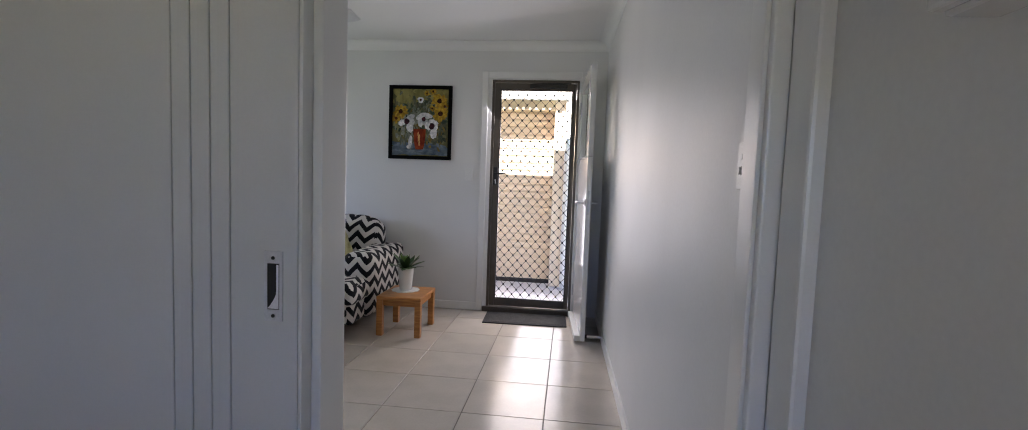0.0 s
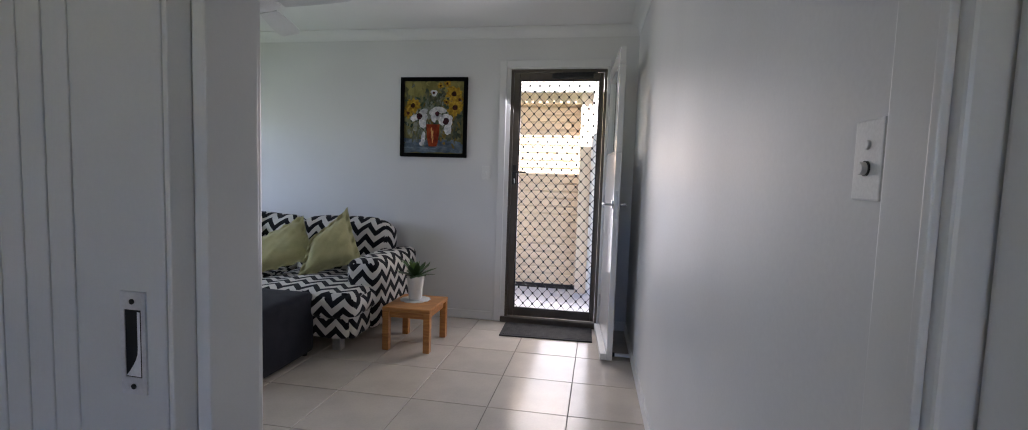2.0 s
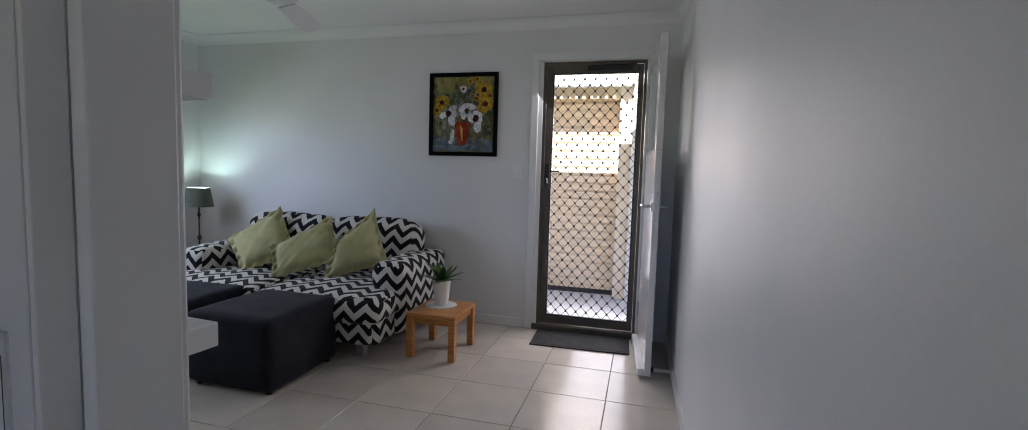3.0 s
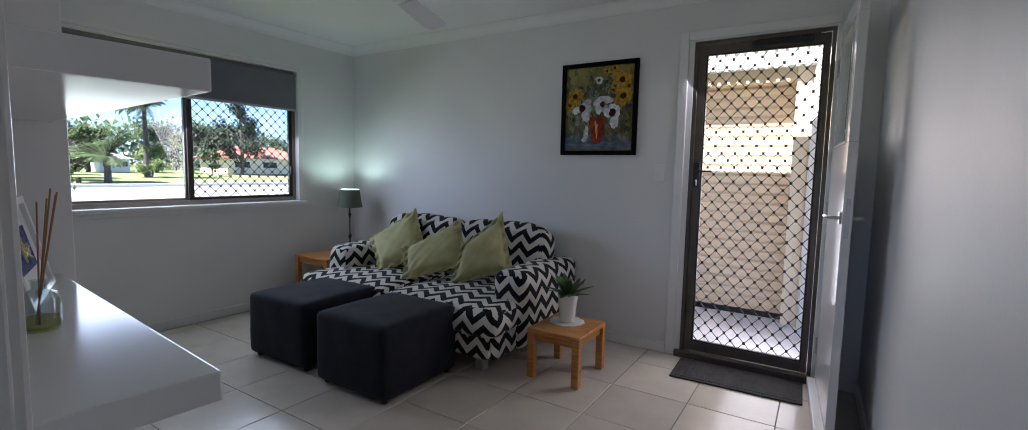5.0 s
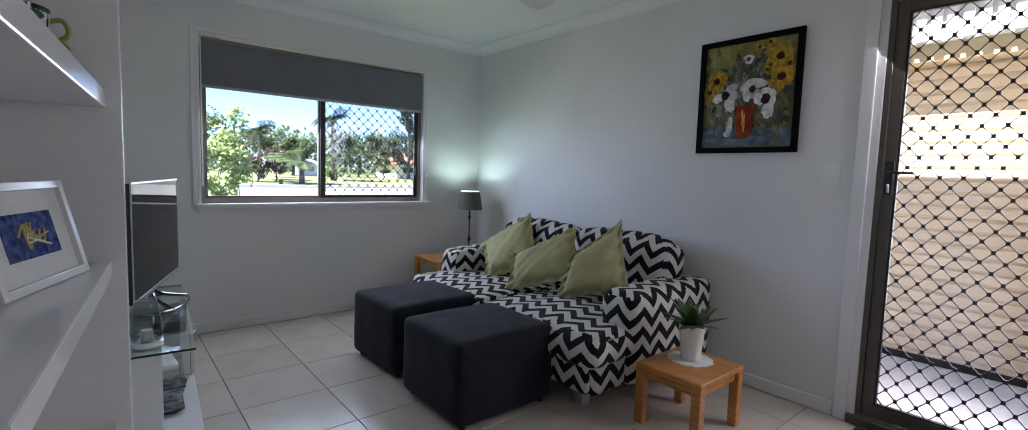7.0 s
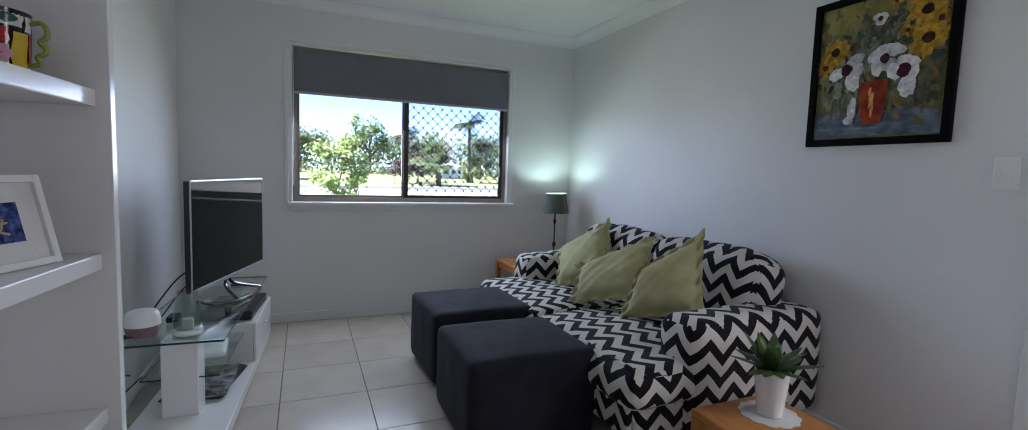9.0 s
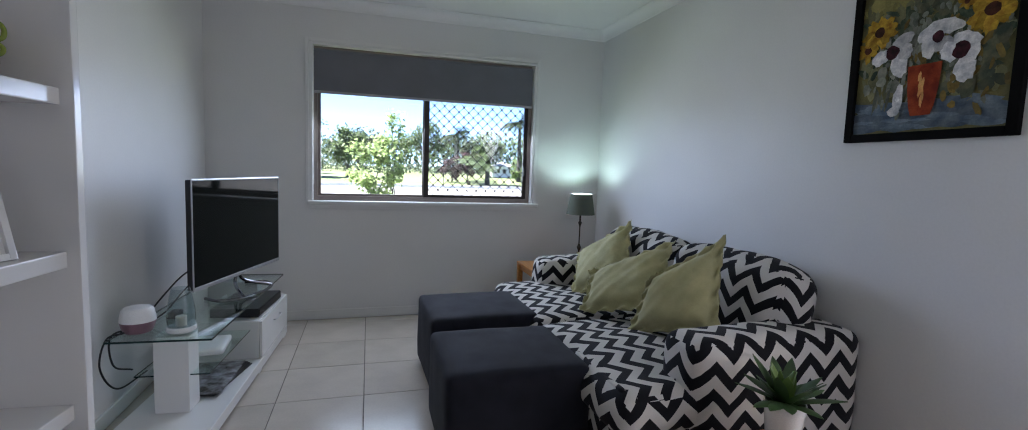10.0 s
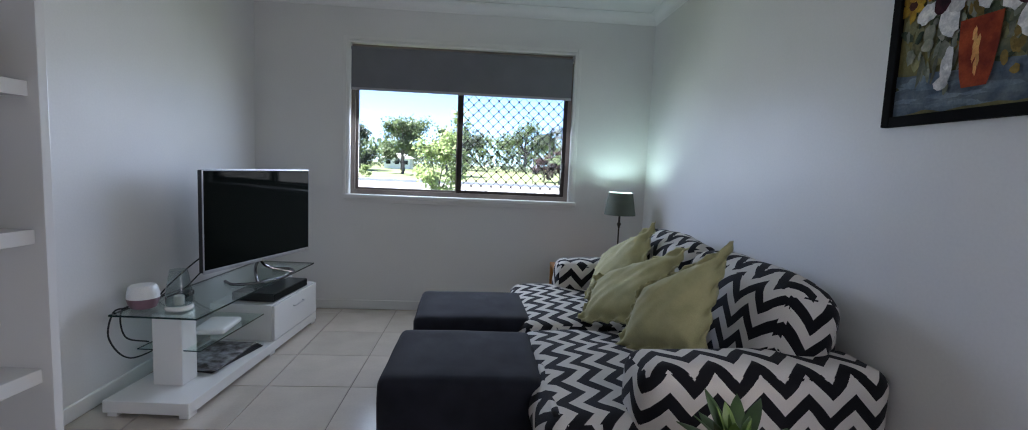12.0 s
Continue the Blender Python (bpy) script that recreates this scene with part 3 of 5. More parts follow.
s2 = part("screen_frame", boxes((-0.062, -0.042, WM - 0.012, WM + 0.026, WZ0 + 0.036, WZ1 - 0.031), (-0.062, -0.042, WY1 - 0.062, WY1 - 0.031, WZ0 + 0.036, WZ1 - 0.031), (-0.062, -0.042, WM + 0.026, WY1 - 0.062, WZ0 + 0.036, WZ0 + 0.058), (-0.062, -0.042, WM + 0.026, WY1 - 0.062, WZ1 - 0.055, WZ1 - 0.031)), material("dark_brown_screen_frame", (0.03, 0.022, 0.018), 0.4, metal=0.4), win)
gw, gh = WY1 - 0.062 - (WM + 0.026), WZ1 - 0.055 - (WZ0 + 0.058)
part("diamond_mesh", moved(grille(gw, gh, 0.078, 0.082, 0.0036, 0.0085), pose(-0.05, WM + 0.026, WZ0 + 0.058, 0, 0, 90)), BLACK_METAL, s2, "black diamond security mesh")
part("latch", one_box(-0.042, -0.022, WY1 - 0.058, WY1 - 0.036, 1.16, 1.235, 0.004), BLACK_METAL, s2, "black latch")
for y0, y1 in ((WY0 + 0.05, WM - 0.022), (WM + 0.018, WY1 - 0.03)):
    g = part("pane", one_box(-0.085, -0.081, y0, y1, WZ0 + 0.036, WZ1 - 0.03), PANE, win)
    g.visible_shadow = False

bl = thing("roller_blind", (XW, 0, 0), "dark grey roller blind drawn down a third of the window", "blind")
part("cloth", one_box(0.006, 0.009, 1.965, 3.672, 1.745, 2.046), BLIND, bl)
part("roller_tube", tube([(0.0, 1.960, 2.044), (0.0, 3.678, 2.044)], 0.012, 16), BLIND, bl, "", True)
for y0_ in (1.956, 3.676):
    part("bracket", one_box(-0.03, 0.012, y0_, y0_ + 0.004, 2.02, 2.078, 0.001), WHITE_PLASTIC, bl, "small white bracket")
part("bottom_bar", one_box(0.001, 0.014, 1.965, 3.672, 1.728, 1.748, 0.004), material("grey_blind_bar", (0.42, 0.42, 0.44), 0.35, metal=0.3), bl, "grey metal bottom bar")
chain = bmesh.new()
tube([(0.02, 1.962, 2.06), (0.02, 1.962, 1.05)], 0.0022, 6, chain)
tube([(0.032, 1.964, 2.06), (0.032, 1.964, 1.05)], 0.0022, 6, chain)
part("bead_chain", chain, WHITE_PLASTIC, bl, "white bead chain")

# ---- ceiling fan ----
fan = thing("ceiling_fan", (-1.71, 2.72, ZC), "white three-blade ceiling fan at rest", "fan")
FANW = material("fan_white", (0.72, 0.72, 0.72), 0.3, var=0.03, bump=0.01)
part("canopy", lathe([(0.0, 0.0), (0.075, -0.001), (0.07, -0.03), (0.03, -0.06), (0.016, -0.065)], 28), FANW, fan, "", True)
part("rod", lathe([(0.013, -0.06), (0.013, -0.22)], 14), FANW, fan, "", True)
part("motor", lathe([(0.02, -0.20), (0.07, -0.215), (0.105, -0.245), (0.11, -0.285), (0.10, -0.325), (0.05, -0.35), (0.0, -0.352)], 32), FANW, fan, "", True)
for a in (109, 229, 349):
    bm = bmesh.new()
    pts = []
    for i in range(9):
        u = i / 8
        r = 0.13 + 0.45 * u
        w = 0.045 + 0.022 * math.sin(min(1, u * 1.3) * math.pi / 2) - (0.02 * max(0, (u - 0.9) / 0.1))
        pts.append((r, w))
    top = [[bm.verts.new((r, s * w, 0.006 * (1 if k else -1) * 0.5 - 0.012 * s)) for r, w in pts] for k in (0, 1) for s in (-1, 1)]
    lo_l, lo_r, hi_l, hi_r = top
    for i in range(8):
        bm.faces.new((lo_l[i], lo_l[i + 1], lo_r[i + 1], lo_r[i]))
        bm.faces.new((hi_l[i], hi_r[i], hi_r[i + 1], hi_l[i + 1]))
        bm.faces.new((lo_l[i], hi_l[i], hi_l[i + 1], lo_l[i + 1]))
        bm.faces.new((lo_r[i], lo_r[i + 1], hi_r[i + 1], hi_r[i]))
    bm.faces.new((lo_l[0], lo_r[0], hi_r[0], hi_l[0]))
    bm.faces.new((lo_l[8], hi_l[8], hi_r[8], lo_r[8]))
    b = part("blade", moved(bm, pose(0, 0, -0.325, 0, 0, a)), FANW, fan)
    part("blade_arm", moved(one_box(0.07, 0.20, -0.02, 0.02, -0.322, -0.312, 0.003), pose(0, 0, 0, 0, 0, a)), FANW, b)


# ---- sofa ----
sofa = thing("sofa", (-2.35, 3.76, 0), "two-seat sofa in a black and white chevron slipcover", "sofa")


def cloth(name, size, r, cuts, puff, lump, seed, at, tilt=0.0, outer=0, shift=(0, 0), label=""):
    bm = unroll(soft_box(size, r, cuts, puff, lump, seed), size, r, outer, shift)
    return part(name, moved(bm, pose(*at, -tilt)), CHEVRON, sofa, label, smooth="all")


cloth("base", (1.80, 0.92, 0.27), 0.03, 10, (0, 0.01, 0), 0.006, 1, (0, -0.04, 0.24))
for k, x in enumerate((-0.465, 0.465)):
    cloth("seat_cushion", (0.93, 0.98, 0.17), 0.065, 16, (0.006, 0.02, 0.03), 0.013, 3 + k, (x, -0.06, 0.330), shift=(0.03 * k, 0.02))
for k, x in enumerate((-0.40, 0.40)):
    cloth("back_cushion", (0.80, 0.24, 0.50), 0.09, 16, (0.01, 0.035, 0.03), 0.014, 7 + k, (x, 0.33, 0.575), tilt=13, shift=(0.05 * k, 0.01))
cloth("back_rest", (1.46, 0.16, 0.60), 0.07, 10, (0, 0.01, 0.02), 0.008, 11, (0, 0.45, 0.41))
for k, s in enumerate((-1, 1)):
    cloth("arm", (0.24, 0.81, 0.50), 0.06, 16, (0.012, 0.012, 0.012), 0.009, 13 + k, (0.825 * s, 0.145, 0.347), outer=s, shift=(0.02, 0.015 + 0.03 * k))
cloth("cover_flap", (0.42, 0.03, 0.30), 0.012, 8, (0, 0.006, 0), 0.016, 21, (0.66, -0.505, 0.265), label="loose hanging corner of the slipcover")
for x, y in ((-0.74, -0.40), (0.74, -0.40), (-0.74, 0.44), (0.74, 0.44)):
    part("leg", one_box(x - 0.03, x + 0.03, y - 0.03, y + 0.03, 0.0, 0.115, 0.004), STEEL, sofa, "brushed steel block leg")


def pillow(name, tr, br, bl, tl, seed=0, plump=0.072):
    """A slumped square scatter cushion with a wavy flat flange, hung between its four corners."""
    bm = bmesh.new()
    n = 36
    grid = {}
    tr, br, bl, tl = (Vector(q) for q in (tr, br, bl, tl))
    mid = (tr + br + bl + tl) / 4
    face = (tr - bl).cross(tl - br).normalized()
    for s in (1, -1):
        for i in range(n + 1):
            for j in range(n + 1):
                u, v = 2 * i / n - 1, 2 * j / n - 1
                # the sides draw in a little between the corners
                pu, pv = u * (1 - 0.07 * (1 - v * v) * abs(u) ** 3), v * (1 - 0.07 * (1 - u * u) * abs(v) ** 3)
                p = (tr * (1 + pu) * (1 + pv) + br * (1 + pu) * (1 - pv) + bl * (1 - pu) * (1 - pv) + tl * (1 - pu) * (1 + pv)) / 4
                k = max(abs(u), abs(v))
                a, b = max(0, 1 - (abs(u) / 0.80) ** 3.0), max(0, 1 - (abs(v) / 0.80) ** 3.0)
                th = plump * (a * b) ** 0.45 + 0.003
                w = 0.008 * noise.noise(Vector((u * 2.2, v * 2.2, seed + s))) + 0.005 * (abs(u * v) ** 0.7) * math.sin(14 * (abs(u) - abs(v)) + seed)
                rip = 0.011 * math.sin(15 * (u - v) + seed) * (1 if k > 0.82 else 0.1) + 0.006 * math.sin(27 * (u + v) + 2 * seed) * (1 if k > 0.9 else 0)
                if k > 0.999:
                    grid[s, i, j] = grid[1, i, j] if s == -1 else bm.verts.new(p - mid + face * rip)
                else:
                    grid[s, i, j] = bm.verts.new(p - mid + face * (s * (th + w) + rip))
    for s in (1, -1):
        for i in range(n):
            for j in range(n):
                bm.faces.new((grid[s, i, j], grid[s, i + 1, j], grid[s, i + 1, j + 1], grid[s, i, j + 1]))
    ob = link(name, bm, OLIVE, "all")
    ob.location = mid
    return tagged(ob, "olive green linen scatter cushion leaning on the sofa", "cushion", "scatter cushions")


pillow("cushion", (-2.790, 4.012, 0.912), (-2.467, 3.834, 0.54), (-2.81, 3.60, 0.41), (-3.14, 3.79, 0.635), 1)
pillow("cushion", (-2.297, 4.003, 0.853), (-2.00, 3.74, 0.54), (-2.455, 3.50, 0.405), (-2.56, 3.61, 0.63), 5, 0.066)
pillow("cushion", (-1.904, 4.008, 0.932), (-1.655, 3.80, 0.53), (-2.10, 3.60, 0.402), (-2.03, 3.67, 0.705), 9)


def ottoman(x, y, turn, seed):
    o = thing("ottoman", (x, y, 0), "charcoal fabric cube ottoman beside the sofa", "ottoman", "ottomans", turn)
    part("body", moved(soft_box((0.565, 0.60, 0.40), 0.035, 14, (0.006, 0.006, 0.012), 0.004, seed), pose(0, 0, 0.222)), CHARCOAL, o, "", "all")
    for sx in (-1, 1):
        for sy in (-1, 1):
            part("foot", moved(lathe([(0.016, 0), (0.02, 0.03)], 12), pose(sx * 0.235, sy * 0.25, 0)), BLACK_PLASTIC, o, "", True)
    return o


ottoman(-1.995, 2.945, 0, 3)
ottoman(-2.71, 2.965, 2, 8)


# ---- small pine table with the plant ----
def pine_table(name, at, w, d, h, label, turn=0, leg=0.042, top=0.022):
    t = thing(name, at, label, "table", turn=turn)
    part("tabletop", one_box(-w / 2, w / 2, -d / 2, d / 2, h - top, h, 0.007, 3), PINE, t)
    for s in (-1, 1):
        part("apron", one_box(-w / 2 + leg, w / 2 - leg, s * (d / 2 - 0.03) - 0.009, s * (d / 2 - 0.03) + 0.009, h - top - 0.045, h - top, 0.002), PINE, t)
        part("apron", one_box(s * (w / 2 - 0.03) - 0.009, s * (w / 2 - 0.03) + 0.009, -d / 2 + leg, d / 2 - leg, h - top - 0.045, h - top, 0.002), PINE, t)
        for u in (-1, 1):
            x, y = s * (w / 2 - leg / 2 - 0.002), u * (d / 2 - leg / 2 - 0.002)
            part("leg", one_box(x - leg / 2, x + leg / 2, y - leg / 2, y + leg / 2, 0, h - top + 0.001, 0.006, 2), PINE, t)
    return t


TZ = 0.303
pine_table("side_table", (-1.150, 3.62, 0), 0.345, 0.405, TZ, "small honey pine side table beside the sofa arm", 0, 0.046, 0.028)
pine_table("lamp_table", (-3.60, 3.83, 0), 0.44, 0.56, 0.455, "honey pine lamp table in the corner")

PX, PY = -1.180, 3.672
do = bmesh.new()
ring = [do.verts.new((r * math.cos(a), r * math.sin(a), z)) for a, r, z in ((i * 2 * math.pi / 72, 0.102 + 0.009 * abs(math.sin(i * 2 * math.pi / 72 * 6)), 0.0) for i in range(72))]
ring2 = [do.verts.new((v.co.x, v.co.y, 0.003)) for v in ring]
do.faces.new(ring[::-1])
do.faces.new(ring2)
for i in range(72):
    do.faces.new((ring[i], ring[(i + 1) % 72], ring2[(i + 1) % 72], ring2[i]))
doily = link("doily", do, material("white_lace", (0.72, 0.72, 0.70), 0.9, gscale=500, bump=0.5))
doily.location = (PX, PY, TZ + 0.0005)
tagged(doily, "round scalloped white doily on the pine table", "doily")
pl = thing("potted_plant", (PX, PY, TZ + 0.0036), "artificial succulent in a white ceramic pot", "plant")
part("pot", lathe([(0.043, 0.0), (0.047, 0.004), (0.060, 0.140), (0.063, 0.149), (0.063, 0.173), (0.060, 0.175), (0.056, 0.171), (0.054, 0.154)], 40), CERAMIC, pl, "", True)
part("soil", lathe([(0.0, 0.153), (0.0545, 0.156)], 24), SOIL, pl)
rnd = random.Random(4)
LEAF_LIGHT = material("succulent_leaf_light", (0.17, 0.26, 0.06), 0.45, col2=(0.10, 0.17, 0.04), scale=15, bump=0.1)
for k in range(26):
    ring_i = 0 if k < 6 else 1 if k < 15 else 2
    a = k * 2.399 + rnd.uniform(-0.2, 0.2)
    tilt = (12, 38, 66)[ring_i] + rnd.uniform(-7, 7)
    ln = (0.125, 0.155, 0.155)[ring_i] * rnd.uniform(0.85, 1.12)
    bm = bmesh.new()
    rows = []
    for i in range(9):
        u = i / 8
        w = 0.023 * (0.55 + 1.1 * u) * (1 - u ** 2.6) + 0.0004
        z = ln * u
        bend = 0.028 * u * u * math.sin(radians(tilt))
        rows.append([bm.verts.new((-w, 0.006 * (1 - u), z)), bm.verts.new((0, -0.006 * (1 - u) + 0.002, z)), bm.verts.new((w, 0.006 * (1 - u), z)), bm.verts.new((0, 0.009 * (1 - u) + 0.003, z))])
        for v in rows[-1]:
            v.co.y -= bend
    for p, q in zip(rows, rows[1:]):
        for i in range(4):
            bm.faces.new((p[i], p[(i + 1) % 4], q[(i + 1) % 4], q[i]))
    part("leaf", moved(bm, pose(0, 0, 0.162) @ pose(0, 0, 0, 0, 0, math.degrees(a)) @ pose(0, -0.012, 0, tilt)), LEAF_LIGHT if ring_i == 0 else LEAF, pl, "", True)

# ---- table lamp in the corner ----
tl = thing("table_lamp", (-3.69, 4.05, 0.455), "slim bronze table lamp with a sage shade, lit", "lamp")
part("foot", lathe([(0.055, 0.0), (0.056, 0.008), (0.03, 0.016), (0.012, 0.03)], 28), BLACK_METAL, tl, "", True)
part("stem", lathe([(0.007, 0.02), (0.007, 0.10), (0.014, 0.115), (0.019, 0.13), (0.012, 0.145), (0.006, 0.16), (0.006, 0.30), (0.010, 0.32), (0.017, 0.335), (0.008, 0.35), (0.008, 0.45)], 18), material("aged_bronze", (0.06, 0.05, 0.04), 0.4, metal=0.7), tl, "aged bronze turned stem", True)
shd = lathe([(0.118, 0.405), (0.090, 0.575), (0.0885, 0.575), (0.1165, 0.405), (0.118, 0.405)], 40)
part("shade", shd, SHADE, tl, "tapered sage green cloth shade", True)
part("lining", lathe([(0.1150, 0.406), (0.0872, 0.5745), (0.0866, 0.5745), (0.1144, 0.406), (0.1150, 0.406)], 40), material("shade_lining", (0.72, 0.74, 0.68), 0.9, bump=0.05), tl, "pale inner lining of the shade", True)
part("bulb", lathe([(0.0, 0.47), (0.013, 0.475), (0.018, 0.49), (0.013, 0.508), (0.0, 0.512)], 16), emitter("bulb_glow", (0.9, 1.0, 0.92), 4), tl, "", True)

# ---- picture ----
pic = thing("framed_painting", (-1.29, YN, 1.70), "painting of sunflowers and white poppies in a black frame", "painting")
PW, PH = 0.585, 0.665
FRAME_BLACK = material("black_stained_timber", (0.004, 0.004, 0.004), 0.75, var=0.15, bump=0.1, spec=0.08)
for nm, b in (("frame_side", (-PW / 2, -PW / 2 + 0.032, -PH / 2, PH / 2)), ("frame_side", (PW / 2 - 0.032, PW / 2, -PH / 2, PH / 2)), ("frame_side", (-PW / 2 + 0.032, PW / 2 - 0.032, -PH / 2, -PH / 2 + 0.032)), ("frame_side", (-PW / 2 + 0.032, PW / 2 - 0.032, PH / 2 - 0.032, PH / 2))):
    part(nm, one_box(b[0], b[1], -0.026, -0.001, b[2], b[3], 0.004), FRAME_BLACK, pic, "black timber frame")


def paint(name, c1, c2, scale=14):
    m = material(name, c1, 0.75, col2=c2, scale=scale, grain=0.08, gscale=150, bump=0.35, spec=0.15)
    n, l = m.node_tree.nodes, m.node_tree.links
    b = n["Principled BSDF"]
    src = b.inputs["Base Color"].links[0].from_socket
    for rnd_ in (n.new("ShaderNodeObjectInfo").outputs["Random"], n.new("ShaderNodeNewGeometry").outputs["Random Per Island"]):
        mr = n.new("ShaderNodeMapRange")
        mr.inputs["To Min"].default_value, mr.inputs["To Max"].default_value = 0.80, 1.45
        l.new(rnd_, mr.inputs["Value"])
        mx = n.new("ShaderNodeMix")
        mx.data_type, mx.blend_type = "RGBA", "MULTIPLY"
        mx.inputs["Factor"].default_value = 1
        l.new(src, mx.inputs["A"])
        l.new(mr.outputs["Result"], mx.inputs["B"])
        src = mx.outputs["Result"]
    l.new(src, b.inputs["Base Color"])
    return m


IW, IH = PW - 0.064, PH - 0.064
part("canvas", one_box(-IW / 2, IW / 2, -0.012, -0.002, -IH / 2, IH / 2), paint("paint_ochre_ground", (0.22, 0.19, 0.07), (0.08, 0.09, 0.05), 7), pic, "mottled ochre and olive ground")


def daubs(name, spots, mat, depth, label=""):
    """Flat irregular touches of paint: (x, z, rx, rz, turn)."""
    bm = bmesh.new()
    r = random.Random(name)
    for x, z, a, b, turn in spots:
        if abs(x) > IW / 2 - 0.01 or abs(z) > IH / 2 - 0.01:
            continue
        n = 12
        c = bm.verts.new((x, depth - 0.0002, z))
        o = []
        for i in range(n):
            t = 2 * math.pi * i / n
            k = 1 + r.uniform(-0.22, 0.22)
            px, pz = a * k * math.cos(t), b * k * math.sin(t)
            o.append(bm.verts.new((max(-IW / 2, min(IW / 2, x + px * math.cos(turn) - pz * math.sin(turn))), depth, max(-IH / 2, min(IH / 2, z + px * math.sin(turn) + pz * math.cos(turn))))))
        for i in range(n):
            bm.faces.new((c, o[i], o[(i + 1) % n]))
        depth -= 0.000012
    tagged(part(name, bm, mat, pic, label), label, kind="stuff")


rp = random.Random(11)
daubs("bright_ground", [(rp.uniform(-0.24, 0.24), rp.uniform(0.16, 0.29), rp.uniform(0.02, 0.06), rp.uniform(0.012, 0.03), rp.uniform(0, 3.1)) for _ in range(70)], paint("paint_straw", (0.30, 0.265, 0.085), (0.20, 0.18, 0.065), 12), -0.0123, "straw yellow touches of background")
daubs("ground_paint", [(rp.uniform(-0.24, 0.24), rp.uniform(-0.17, 0.18), rp.uniform(0.012, 0.045), rp.uniform(0.006, 0.02), rp.uniform(0.9, 2.3)) for _ in range(150)], paint("paint_olive", (0.17, 0.16, 0.075), (0.10, 0.105, 0.06), 12), -0.0125, "olive background strokes")
daubs("table_cloth", [(0.0, -0.235, 0.26, 0.05, 0.0)] + [(rp.uniform(-0.24, 0.24), rp.uniform(-0.285, -0.195), rp.uniform(0.05, 0.11), rp.uniform(0.008, 0.022), rp.uniform(-0.1, 0.1)) for _ in range(60)], paint("paint_blue", (0.06, 0.085, 0.115), (0.15, 0.18, 0.20), 20), -0.0134, "blue grey painted table")
daubs("stem_paint", [(rp.uniform(-0.2, 0.2), rp.uniform(-0.19, 0.02), 0.007, rp.uniform(0.02, 0.05), rp.uniform(-0.3, 0.3)) for _ in range(40)], paint("paint_grey_green", (0.12, 0.14, 0.09), (0.26, 0.26, 0.21), 25), -0.0144, "pale grey green stems")
daubs("foliage_paint", [(rp.gauss(0.02, 0.10), rp.gauss(0.03, 0.07), rp.uniform(0.012, 0.035), rp.uniform(0.006, 0.015), rp.uniform(0, 3.1)) for _ in range(150)], paint("paint_dark_green", (0.022, 0.034, 0.022), (0.065, 0.08, 0.045), 25), -0.0151, "dark green leaves")
daubs("pale_strokes_paint", [(rp.uniform(-0.22, -0.02), rp.uniform(-0.17, 0.12), rp.uniform(0.008, 0.02), rp.uniform(0.02, 0.04), rp.uniform(-0.4, 0.4)) for _ in range(26)], paint("paint_pale_grey", (0.30, 0.30, 0.24), (0.14, 0.16, 0.12), 25), -0.0170, "pale grey green strokes")
daubs("dark_patch_paint", [(rp.uniform(0.06, 0.23), rp.uniform(-0.17, 0.02), rp.uniform(0.02, 0.04), rp.uniform(0.012, 0.03), rp.uniform(0, 3)) for _ in range(22)] + [(rp.gauss(0.02, 0.05), rp.uniform(0.08, 0.22), rp.uniform(0.012, 0.03), rp.uniform(0.01, 0.02), rp.uniform(0, 3)) for _ in range(24)], paint("paint_deep_green", (0.04, 0.055, 0.04), (0.12, 0.115, 0.065), 22), -0.0168, "deep green shadow strokes")
YELLOW = paint("paint_yellow", (0.42, 0.27, 0.025), (0.22, 0.11, 0.015), 45)
BROWN = paint("paint_brown", (0.06, 0.02, 0.010), (0.02, 0.008, 0.006), 40)
POPPY = paint("paint_white", (0.52, 0.51, 0.50), (0.24, 0.25, 0.27), 34)
MAROON = paint("paint_maroon", (0.05, 0.012, 0.016), (0.015, 0.008, 0.010), 40)


def flower(name, x, z, r, n, petal, heart, depth, start, ra, rb, off, hx=0.0, hz=0.0, hr=0.34):
    """One painted bloom: its heart, with each petal a piece of its own."""
    rr_ = random.Random(start)
    hb = bmesh.new()
    rim = [hb.verts.new((x + hx + r * hr * (1 + rr_.uniform(-0.15, 0.15)) * math.cos(a), depth - 0.0004, z + hz + r * hr * math.sin(a))) for a in [i * math.pi / 6 for i in range(12)]]
    hb.faces.new(rim)
    h = part(name, hb, heart, pic, "dark flower heart")
    for k in range(n):
        a = k * 2 * math.pi / n + start + rr_.uniform(-0.32, 0.32)
        cx, cz = x + r * off * math.cos(a), z + r * off * math.sin(a)
        la, lb = r * ra * rr_.uniform(0.7, 1.25), r * rb * rr_.uniform(0.8, 1.3)
        pb = bmesh.new()
        d = depth - 0.00002 * k
        rim = []
        for i in range(16):
            t = i * math.pi / 8
            u, w = la * math.cos(t) * rr_.uniform(0.72, 1.2), lb * math.sin(t) * rr_.uniform(0.72, 1.2)
            rim.append(pb.verts.new((cx + u * math.cos(a) - w * math.sin(a), d, cz + u * math.sin(a) + w * math.cos(a))))
        pb.faces.new(rim)
        part("petal", pb, petal, h)


